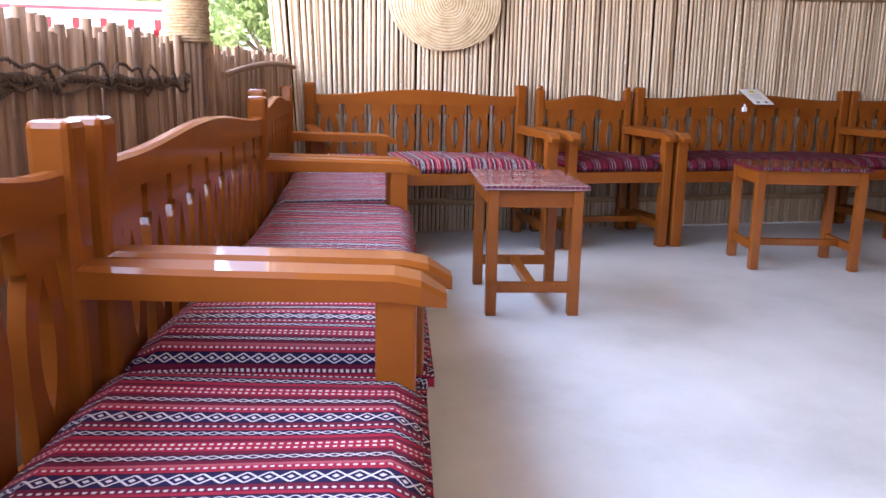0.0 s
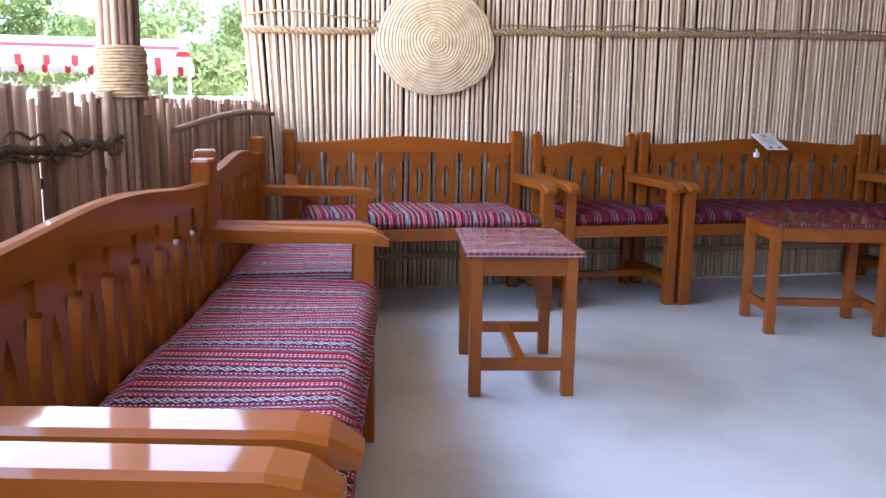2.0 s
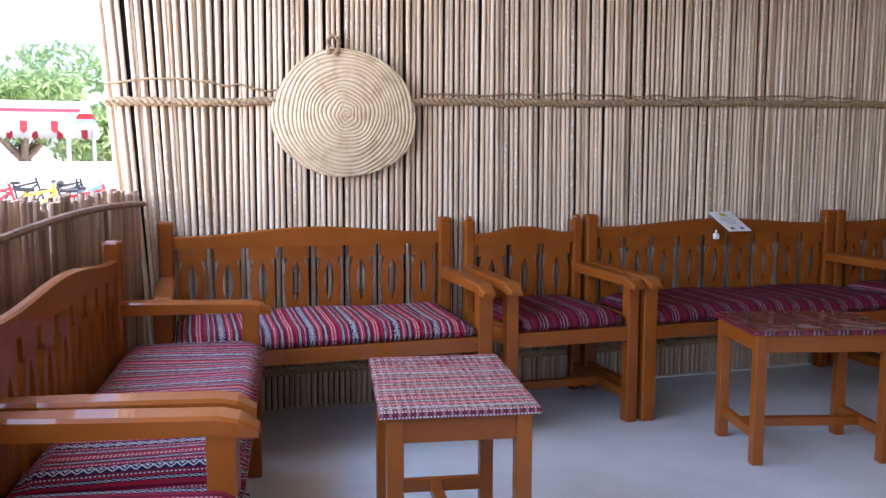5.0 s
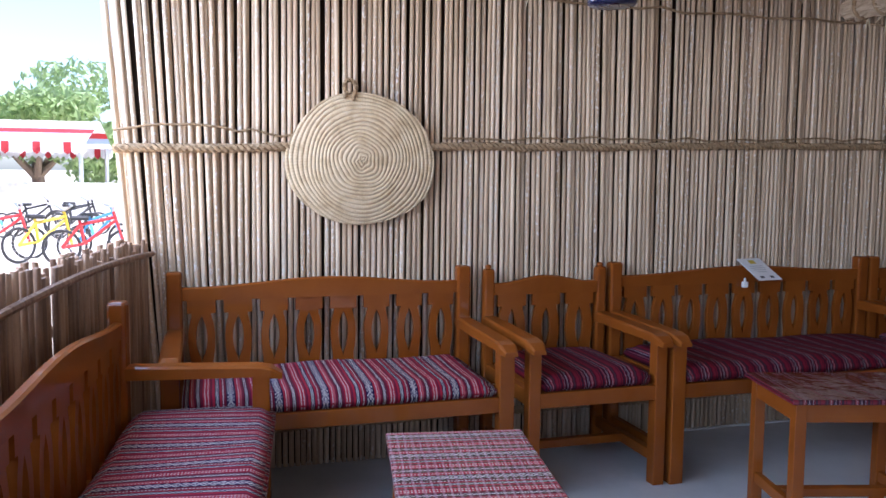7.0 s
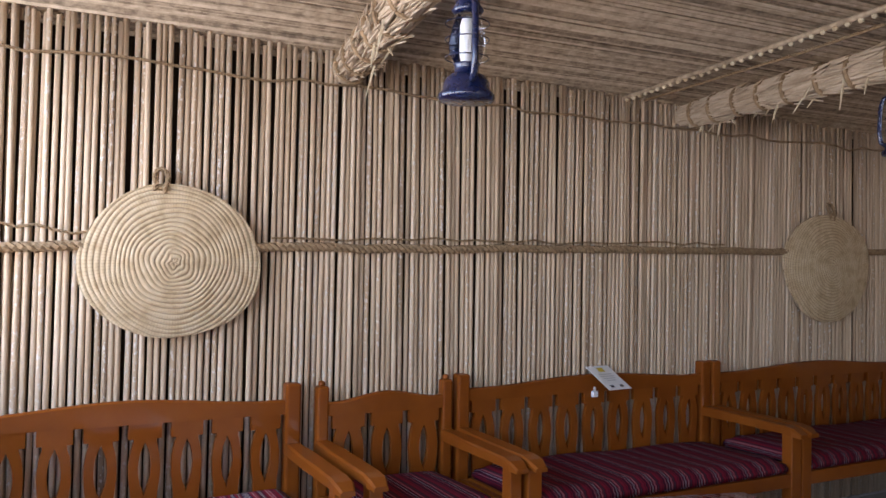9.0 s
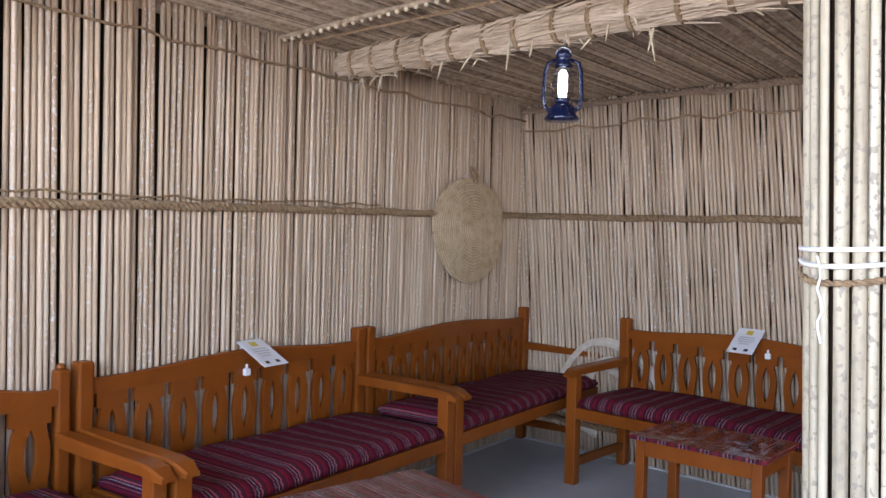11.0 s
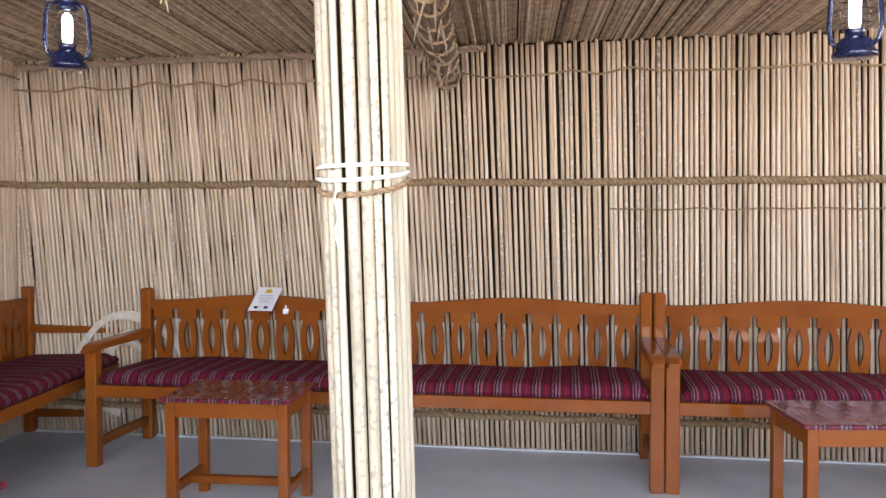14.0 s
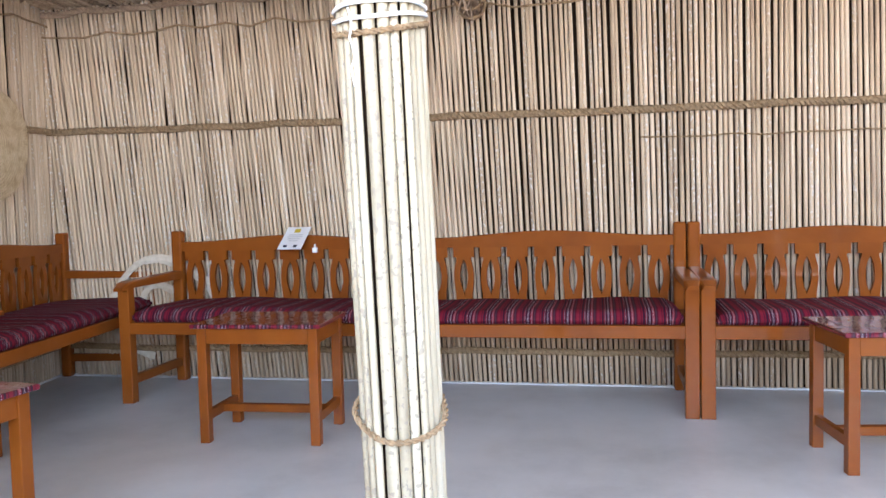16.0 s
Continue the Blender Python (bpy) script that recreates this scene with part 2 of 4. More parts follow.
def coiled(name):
    """Coiled palm leaf: rings of stitched coils, groove shade painted dark along the seams."""
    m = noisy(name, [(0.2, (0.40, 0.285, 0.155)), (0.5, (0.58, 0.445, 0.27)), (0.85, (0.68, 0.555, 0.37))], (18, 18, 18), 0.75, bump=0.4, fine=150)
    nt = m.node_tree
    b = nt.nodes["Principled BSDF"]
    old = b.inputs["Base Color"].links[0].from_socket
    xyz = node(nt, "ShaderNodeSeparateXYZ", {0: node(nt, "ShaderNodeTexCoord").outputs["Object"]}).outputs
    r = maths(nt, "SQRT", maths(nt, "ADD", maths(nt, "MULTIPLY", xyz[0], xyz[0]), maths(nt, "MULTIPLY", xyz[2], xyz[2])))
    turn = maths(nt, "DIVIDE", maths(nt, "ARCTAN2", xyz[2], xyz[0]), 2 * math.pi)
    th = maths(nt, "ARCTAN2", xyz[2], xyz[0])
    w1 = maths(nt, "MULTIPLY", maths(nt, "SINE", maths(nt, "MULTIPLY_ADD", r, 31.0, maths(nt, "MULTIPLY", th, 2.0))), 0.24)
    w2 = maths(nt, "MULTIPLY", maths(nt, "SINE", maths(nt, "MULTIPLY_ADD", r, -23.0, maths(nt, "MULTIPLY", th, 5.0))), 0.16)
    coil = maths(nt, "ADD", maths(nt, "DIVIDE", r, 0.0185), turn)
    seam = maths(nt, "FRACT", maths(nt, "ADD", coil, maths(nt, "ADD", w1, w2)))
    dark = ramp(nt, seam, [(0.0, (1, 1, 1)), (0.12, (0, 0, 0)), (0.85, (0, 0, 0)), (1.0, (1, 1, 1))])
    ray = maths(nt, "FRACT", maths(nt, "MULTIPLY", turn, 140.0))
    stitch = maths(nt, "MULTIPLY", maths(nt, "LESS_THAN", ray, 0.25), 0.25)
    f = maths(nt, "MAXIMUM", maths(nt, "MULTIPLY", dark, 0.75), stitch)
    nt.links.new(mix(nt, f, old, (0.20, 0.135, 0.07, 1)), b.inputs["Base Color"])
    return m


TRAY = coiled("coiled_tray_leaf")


def plain(name, colour, rough=0.5, metal=0.0):
    lo = tuple(c * 0.82 for c in colour)
    m = noisy(name, [(0.2, lo), (0.8, colour)], (12, 12, 12), rough, bump=0.04)
    m.node_tree.nodes["Principled BSDF"].inputs["Metallic"].default_value = metal
    return m


RED, YELLOW, CYAN = plain("red_paint", (0.50, 0.03, 0.03)), plain("yellow_paint", (0.62, 0.45, 0.03)), plain("light_blue_paint", (0.10, 0.35, 0.62))
BLACK, STEEL = plain("black_rubber", (0.02, 0.02, 0.02)), plain("galvanised_steel", (0.55, 0.56, 0.57), 0.35, 0.8)
RED_CLOTH, PALE_CLOTH, BLUE_CLOTH = plain("red_canvas", (0.52, 0.05, 0.06), 0.8), plain("white_canvas", (0.78, 0.77, 0.75), 0.8), plain("pale_blue_canvas", (0.42, 0.50, 0.60), 0.8)
PLASTER = plain("pale_plaster", (0.66, 0.63, 0.58), 0.9)
GLASS, _nt, _b = base("lamp_glass", 0.02)
_b.inputs["Transmission Weight"].default_value = 1.0
_b.inputs["IOR"].default_value = 1.1
BULB, _nt, _b = base("bulb", 0.4)
_b.inputs["Emission Color"].default_value = (0.92, 0.96, 1.0, 1)
_b.inputs["Emission Strength"].default_value = 2.0


# ---- mesh helpers ----
def part(name, bm, material, parent=None, label="", smooth=False):
    me = bpy.data.meshes.new(name)
    bm.to_mesh(me)
    bm.free()
    me.materials.append(material)
    if smooth:
        for p in me.polygons:
            p.use_smooth = True
    ob = new(name, me)
    ob.parent = parent
    if label:
        tagged(ob, label)
    return ob


def thing(name, m, label, category, group=""):
    ob = new(name)
    ob.empty_display_size = 0.1
    ob.matrix_world = m
    return tagged(ob, label, category, group)


def box(x0, y0, z0, x1, y1, z1, bevel=0.0, bm=None, seg=2):
    own = bm is None
    b = bmesh.new()
    bmesh.ops.create_cube(b, size=1, matrix=Matrix.LocRotScale(((x0 + x1) / 2, (y0 + y1) / 2, (z0 + z1) / 2), None, (x1 - x0, y1 - y0, z1 - z0)))
    if bevel:
        bmesh.ops.bevel(b, geom=list(b.edges), offset=bevel, segments=seg, affect="EDGES", profile=0.5)
    if own:
        return b
    me = bpy.data.meshes.new("tmp")
    b.to_mesh(me)
    b.free()
    bm.from_mesh(me)
    bpy.data.meshes.remove(me)
    return bm


def tube(points, radius, sides=8, bm=None, caps=True):
    """A tube along points; radius is one number or one for each point."""
    bm = bm or bmesh.new()
    pts = [Vector(p) for p in points]
    rr = list(radius) if hasattr(radius, "__len__") else [radius] * len(pts)
    rings = []
    side = None
    for i, p in enumerate(pts):
        d = (pts[min(i + 1, len(pts) - 1)] - pts[max(i - 1, 0)]).normalized()
        if side is None:
            side = d.orthogonal().normalized()
        side = (side - d * side.dot(d)).normalized()
        up = d.cross(side)
        rings.append([bm.verts.new(p + (side * math.cos(a) + up * math.sin(a)) * rr[i]) for a in (2 * math.pi * k / sides for k in range(sides))])
    for a, b in zip(rings, rings[1:]):
        for k in range(sides):
            bm.faces.new((a[k], a[(k + 1) % sides], b[(k + 1) % sides], b[k]))
    if caps:
        bm.faces.new(list(reversed(rings[0])))
        bm.faces.new(rings[-1])
    return bm


def lathe(profile, sides=20, bm=None):
    """A turned shape from (radius, z) pairs round the z axis."""
    bm = bm or bmesh.new()
    rings = [[bm.verts.new((r * math.cos(2 * math.pi * k / sides), r * math.sin(2 * math.pi * k / sides), z)) for k in range(sides)] for r, z in profile]
    for a, b in zip(rings, rings[1:]):
        for k in range(sides):
            bm.faces.new((a[k], a[(k + 1) % sides], b[(k + 1) % sides], b[k]))
    bm.faces.new(list(reversed(rings[0])))
    bm.faces.new(rings[-1])
    return bm


def twisted(points, radius, pitch=0.05, strands=2, sides=5):
    """A rope of twisted strands along points."""
    pts = [Vector(p) for p in points]
    fine, dist = [], 0.0
    for a, b in zip(pts, pts[1:]):
        n = max(1, int((b - a).length / (pitch / 6)))
        fine += [(a.lerp(b, i / n), (b - a).length / n) for i in range(n)]
    bm = bmesh.new()
    for s in range(strands):
        path, run = [], 0.0
        for i, (p, step) in enumerate(fine):
            q = fine[min(i + 1, len(fine) - 1)][0]
            d = (q - fine[max(i - 1, 0)][0]).normalized()
            side = d.orthogonal().normalized()
            a = 2 * math.pi * (run / pitch + s / strands)
            path.append(p + (side * math.cos(a) + d.cross(side) * math.sin(a)) * radius * 0.55)
            run += step
        tube(path, radius * 0.62, sides, bm)
    return bm


def rod_mesh(name, length, radius, material, bend=0.01, sides=6, rough_end=0.0, flat=1.0):
    """One reed: tapered, a little bent, standing on its local origin."""
    n = 4
    ph, ang = random.uniform(0, 6), random.uniform(0, 6)
    pts = [((math.sin(ph + 3.0 * i / n) - math.sin(ph)) * bend * math.cos(ang), (math.sin(ph + 3.0 * i / n) - math.sin(ph)) * bend * math.sin(ang), length * i / n) for i in range(n + 1)]
    bm = tube(pts, [radius * (1.04 - 0.07 * i / n) for i in range(n + 1)], sides)
    for v in bm.verts:
        v.co.y *= flat
        if rough_end and v.co.z > length * 0.99:
            v.co.z += random.uniform(-rough_end, rough_end)
    me = bpy.data.meshes.new(name)
    bm.to_mesh(me)
    bm.free()
    me.materials.append(material)
    for p in me.polygons:
        p.use_smooth = len(p.vertices) == 4
    return me


# ---- plan ----
N_ANGLE, E_ANGLE = 13.06, 5.6          # how far the two reed walls are turned
N_DIR = Vector((math.cos(radians(N_ANGLE)), math.sin(radians(N_ANGLE)), 0))
N_OUT = Vector((-N_DIR.y, N_DIR.x, 0))
N_ORG = Vector((1.25, 5.02, 0))
E_OUT = Vector((math.cos(radians(E_ANGLE)), math.sin(radians(E_ANGLE)), 0))
E_DIR = Vector((E_OUT.y, -E_OUT.x, 0))   # southwards
E_ORG = Vector((4.775, 4.80, 0))
WALL_H, ROOF_Z = 2.40, 2.43


def on_n(x, z=0.0, off=0.0):
    """The point of the north wall's face at plan x, off metres into the room."""
    return N_ORG + N_DIR * ((x - N_ORG.x) / N_DIR.x) - N_OUT * off + Vector((0, 0, z))


def on_e(y, z=0.0, off=0.0):
    return E_ORG + E_DIR * ((y - E_ORG.y) / E_DIR.y) - E_OUT * off + Vector((0, 0, z))


FENCE_A, FENCE_B = Vector((-0.755, -0.2, 0)), Vector((-0.865, 4.56, 0))
FENCE_DIR = (FENCE_B - FENCE_A).normalized()
FENCE_OUT = Vector((-FENCE_DIR.y, FENCE_DIR.x, 0))
FENCE_S = FENCE_A - FENCE_DIR * 2.15      # south end behind the start, unseen, added to block light below fence height

# ---- the large structure ----
def ground_sheet():
    bm = bmesh.new()
    bmesh.ops.create_grid(bm, x_segments=8, y_segments=8, size=300)
    return tagged(part("ground", bm, SAND), "pale sunlit sand ground around the hut", "ground", kind="structure")


def floor_slab():
    bm = bmesh.new()
    corners = [on_n(-1.02, 0, -0.12), on_n(4.9, 0, -0.3), on_e(-2.4, 0, -0.25), Vector((-0.75, -2.4, 0))]
    lo, hi = [bm.verts.new((c.x, c.y, -0.10)) for c in corners], [bm.verts.new((c.x, c.y, 0)) for c in corners]
    bm.faces.new(list(reversed(hi)))
    bm.faces.new(lo)
    for i in range(4):
        bm.faces.new((lo[i], lo[(i + 1) % 4], hi[(i + 1) % 4], hi[i]))
    bmesh.ops.recalc_face_normals(bm, faces=bm.faces)
    return tagged(part("floor", bm, FLOOR), "smooth pale grey concrete floor with faint stains", "floor", kind="structure")


def slab_between(p, q, out, z0, z1, near, far):
    bm = bmesh.new()
    vs = [bm.verts.new((b.x, b.y, z)) for z in (z0, z1) for b in (p + out * near, q + out * near, q + out * far, p + out * far)]
    for f in ((0, 1, 2, 3), (4, 5, 6, 7), (0, 1, 5, 4), (1, 2, 6, 5), (2, 3, 7, 6), (3, 0, 4, 7)):
        bm.faces.new([vs[i] for i in f])
    bmesh.ops.recalc_face_normals(bm, faces=bm.faces)
    return bm


ground = ground_sheet()
ground.location.z = -0.1
floor_slab()
wall_n = tagged(part("wall_north", slab_between(on_n(-0.80), on_n(4.85), N_OUT, 0, WALL_H - 0.03, 0.050, 0.10), BACK), "wall of upright dry palm reeds over a backing in painted shade", "wall", kind="structure")
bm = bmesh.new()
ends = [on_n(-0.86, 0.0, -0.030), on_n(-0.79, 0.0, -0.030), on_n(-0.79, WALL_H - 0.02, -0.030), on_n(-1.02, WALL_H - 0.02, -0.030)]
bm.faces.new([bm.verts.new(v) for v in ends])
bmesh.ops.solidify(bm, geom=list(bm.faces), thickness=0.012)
part("matting_edge", bm, BACK, wall_n, "shade-dark backing at the splayed end")
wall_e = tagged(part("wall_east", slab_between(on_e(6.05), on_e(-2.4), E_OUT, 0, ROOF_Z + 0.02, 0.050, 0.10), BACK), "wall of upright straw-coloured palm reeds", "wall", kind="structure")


# Unseen wall, added to hold back light from the south side.
wall_s = tagged(part("wall_south", slab_between(Vector((0.2, -2.35, 0)), Vector((5.6, -2.35, 0)), Vector((0, -1, 0)), 0, 1.5, 0.0, 0.05), FENCE_REED), "unseen plain low wall of weathered reed matting, added to limit south light", "wall", kind="structure")


def roof():
    """Matting of long reeds on the rafters; all in one mesh."""
    bm = bmesh.new()
    a0 = on_n(-0.98, 0, -1.0)
    across = Matrix.Rotation(radians(9.5), 3, "Z") @ Vector((1, 0, 0))
    down = Vector((across.y, -across.x, 0))
    rnd = random.Random(5)
    length, depth = 6.9, 9.2
    n = int(depth / 0.0150)
    for i in range(n):
        c = a0 + down * (i * 0.0150)
        z = ROOF_Z + rnd.uniform(-0.006, 0.008)
        tilt = rnd.uniform(-0.002, 0.002)
        segs = 4
        pts = [c + across * (length * k / segs) + down * (tilt * k + rnd.uniform(-0.002, 0.002)) + Vector((0, 0, z + rnd.uniform(-0.004, 0.004))) for k in range(segs + 1)]
        tube(pts, rnd.uniform(0.0085, 0.0108), 5, bm, caps=False)
    ob = tagged(part("ceiling", bm, CEIL), "ceiling of dry reed matting laid side by side", "ceiling", kind="structure")
    top = bmesh.new()
    vs = [top.verts.new(p) for z in (ROOF_Z + 0.03, ROOF_Z + 0.10) for p in (a0 + Vector((0, 0, z)), a0 + across * length + Vector((0, 0, z)), a0 + across * length + down * depth + Vector((0, 0, z)), a0 + down * depth + Vector((0, 0, z)))]
    for f in ((0, 1, 2, 3), (4, 5, 6, 7), (0, 1, 5, 4), (1, 2, 6, 5), (2, 3, 7, 6), (3, 0, 4, 7)):
        top.faces.new([vs[i] for i in f])
    bmesh.ops.recalc_face_normals(top, faces=top.faces)
    tagged(part("roof_thatch", top, BACK), "thick dark roof thatch above the reed matting", "roof", kind="structure")
    return ob


roof()


# ---- benches ----
def splat(pitch):
    """One back board: notched shoulders, a lens-shaped body and a lens-shaped hole; centred at x 0, from z 0.46 to 0.83."""
    bm = bmesh.new()
    z0, z1, zc = 0.455, 0.835, 0.655
    h = pitch / 2
    rows = []
    zs = [z0, 0.52, 0.545, 0.565, 0.58, 0.60, 0.62, 0.64, 0.66, 0.68, 0.70, 0.715, 0.73, 0.742, 0.755, 0.768, 0.7681, 0.78, z1]
    for z in zs:
        k = abs(z - zc)
        slot = 0.021 + 0.016 * min(1.0, (k / 0.10) ** 2) * (1.0 if z > zc else 0.6)
        if z > 0.768:
            slot = 0.0175
        hole = 0.024 * (1 - (k / 0.095) ** 2) ** 0.8 if k < 0.095 else 0.0
        rows.append((z, h - slot, max(hole, 0.0)))
    grid = []
    for y in (-0.012, 0.012):
        grid.append([[bm.verts.new((x, y, z)) for x in (-o, -max(hl, 0.0004), max(hl, 0.0004), o)] for z, o, hl in rows])
    for i in range(len(rows) - 1):
        holed = rows[i][2] > 0 or rows[i + 1][2] > 0
        for s in (0, 1):
            a, b = grid[s][i], grid[s][i + 1]
            for k in (0, 1, 2):
                if k == 1 and holed:
                    continue
                f = (a[k], a[k + 1], b[k + 1], b[k])
                bm.faces.new(f if s == 0 else tuple(reversed(f)))
        for k, flip in ((0, True), (3, False)) + (((1, False), (2, True)) if holed else ()):
            f = (grid[0][i][k], grid[1][i][k], grid[1][i + 1][k], grid[0][i + 1][k])
            bm.faces.new(tuple(reversed(f)) if flip else f)
    bmesh.ops.recalc_face_normals(bm, faces=bm.faces)
    return bm


def crest_rail(w):
    """The arched top rail between the posts."""
    bm = bmesh.new()
    n = 36
    cols = []
    for i in range(n + 1):
        s = i / n
        x = -w / 2 + w * s
        rise = 0.5 - 0.5 * math.cos(2 * math.pi * min(max((s - 0.06) / 0.88, 0), 1))
        z = 0.885 + 0.034 * rise ** 0.9
        cols.append([bm.verts.new((x, y, zz)) for y, zz in ((-0.020, 0.826), (0.014, 0.826), (0.014, z - 0.006), (0.006, z), (-0.012, z), (-0.020, z - 0.006))])
    for a, b in zip(cols, cols[1:]):
        for k in range(6):
            bm.faces.new((a[k], a[(k + 1) % 6], b[(k + 1) % 6], b[k]))
    bm.faces.new(cols[0])
    bm.faces.new(list(reversed(cols[-1])))
    bmesh.ops.recalc_face_normals(bm, faces=bm.faces)
    return bm


def armrest(x, tip):
    """A flat arm with a rounded, drooping front end."""
    bm = bmesh.new()
    n = 14
    prof = []
    for i in range(n + 1):
        s = i / n
        y = -0.05 - (tip - 0.05) * s
        top = 0.705 - 0.012 * s - (0.030 * ((s - 0.86) / 0.14) ** 2 if s > 0.86 else 0)
        half = 0.032 + 0.008 * min(1, s / 0.3) - (0.012 * ((s - 0.93) / 0.07) ** 2 if s > 0.93 else 0)
        low = 0.655 if s < 0.86 else 0.655 - 0.012 * (s - 0.86) / 0.14
        prof.append([bm.verts.new((x + dx, y, z)) for dx, z in ((-half, low), (half, low), (half, top - 0.008), (half - 0.008, top), (-half + 0.008, top), (-half, top - 0.008))])
    for a, b in zip(prof, prof[1:]):
        for k in range(6):
            bm.faces.new((a[k], a[(k + 1) % 6], b[(k + 1) % 6], b[k]))
    bm.faces.new(prof[0])
    bm.faces.new(list(reversed(prof[-1])))
    bmesh.ops.recalc_face_normals(bm, faces=bm.faces)
    return bm


def bench(w, m, label, splats, category="bench", d=0.66, drop=0.0, group="benches along the walls"):
    """A slatted bench w metres wide; local y 0 is its back, it faces -y."""
    ob = thing("bench" if category == "bench" else "armchair", m, label, category, group)
    pw, post_h = (0.068 if category == "bench" else 0.056), 0.955 - drop
    for s in (-1, 1):
        x = s * (w / 2 - pw / 2)
        bm = box(x - pw / 2, -pw, 0, x + pw / 2, -0.004, post_h, 0.012)
        part("post", bm, WOOD, ob)
        part("leg", box(x - pw / 2, -d, 0, x + pw / 2, -d + 0.062, 0.660, 0.005), WOOD, ob)
        part("armrest", armrest(x, d + 0.045), WOOD, ob, smooth=False)
        part("side_rail", box(x - 0.016, -d + 0.06, 0.395, x + 0.016, -pw + 0.003, 0.465, 0.003), WOOD, ob)
        part("stretcher", box(x - 0.018, -d + 0.06, 0.10, x + 0.018, -pw + 0.003, 0.15, 0.004), WOOD, ob)
        if category != "bench":
            part("finial", lathe([(0.012, 0), (0.017, 0.008), (0.015, 0.018), (0.006, 0.024)], 10), WOOD, ob, smooth=True).matrix_local = pose(x, -pw / 2, post_h - 0.002)
    inner = w - 2 * pw
    part("seat_rail", box(-inner / 2 - 0.004, -d + 0.006, 0.395, inner / 2 + 0.004, -d + 0.044, 0.462, 0.004), WOOD, ob)
    part("back_rail", box(-inner / 2 - 0.004, -0.060, 0.395, inner / 2 + 0.004, -0.022, 0.462, 0.004), WOOD, ob)
    part("seat_board", box(-inner / 2, -d + 0.042, 0.445, inner / 2, -0.058, 0.464, 0.002), WOOD, ob)
    rail = part("crest_rail", crest_rail(inner + 0.004), WOOD, ob, smooth=False)
    rail.location = (0, -0.036, -drop)
    if category != "bench":
        part("cross_stretcher", box(-inner / 2 - 0.02, -0.33, 0.105, inner / 2 + 0.02, -0.29, 0.145, 0.004), WOOD, ob)
    pitch = inner / splats
    first = part("splat", splat(pitch), WOOD, ob)
    first.location = (-inner / 2 + pitch / 2, -0.040, -drop)
    for i in range(1, splats):
        o = first.copy()
        scene.collection.objects.link(o)
        o.location.x = -inner / 2 + pitch * (i + 0.5)
    return ob


def cushion(w, m, label, seed, d, cloth, wide=False):
    """A foam seat cushion in striped cloth with soft edges."""
    rnd = random.Random(seed)
    lw, y0, y1, z0, z1 = w + (0.02 if wide else -0.145), -d + (-0.018 if wide else 0.008), -0.072, 0.4645, 0.535
    bm = bmesh.new()
    nx, ny = max(8, int(lw / 0.06)), 10
    ph = rnd.uniform(0, 9)

    def pt(i, j, top):
        u, v = 2 * i / nx - 1, 2 * j / ny - 1
        ex, ey = max(0, (abs(u) - 0.94) / 0.06), max(0, (abs(v) - 0.82) / 0.18)
        drop = 0.026 * min(1.0, ex ** 2 + ey ** 2)
        x, y = u * lw / 2, (y0 + y1) / 2 + v * (y1 - y0) / 2
        puff = 0.006 * math.sin(ph + 3 * x) + 0.005 * math.sin(ph * 2 + 9 * x + 5 * y)
        return bm.verts.new((x, y, z1 + puff - drop if top else z0))

    tops = [[pt(i, j, True) for j in range(ny + 1)] for i in range(nx + 1)]
    lows = [[pt(i, j, False) for j in range(ny + 1)] for i in range(nx + 1)]
    for i in range(nx):
        for j in range(ny):
            bm.faces.new((tops[i][j], tops[i + 1][j], tops[i + 1][j + 1], tops[i][j + 1]))
            bm.faces.new((lows[i][j], lows[i][j + 1], lows[i + 1][j + 1], lows[i + 1][j]))
    for i in range(nx):
        for j in (0, ny):
            bm.faces.new((tops[i][j], tops[i + 1][j], lows[i + 1][j], lows[i][j]))
    for j in range(ny):
        for i in (0, nx):
            bm.faces.new((tops[i][j], tops[i][j + 1], lows[i][j + 1], lows[i][j]))
    bmesh.ops.recalc_face_normals(bm, faces=bm.faces)
    bmesh.ops.bevel(bm, geom=[e for e in bm.edges if e.calc_face_angle(0) > 0.7], offset=0.012, segments=2, affect="EDGES")
    ob = part("seat_cushion", bm, cloth, smooth=True)
    ob.matrix_world = m
    return tagged(ob, label, "cushion", "striped bench cushions")


def n_place(xc, gap=0.02):
    p = on_n(xc, 0, gap)
    return pose(p.x, p.y, 0, 0, 0, N_ANGLE)


def e_place(yc, gap=0.02):
    p = on_e(yc, 0, gap)
    return pose(p.x, p.y, 0, 0, 0, E_ANGLE - 90)


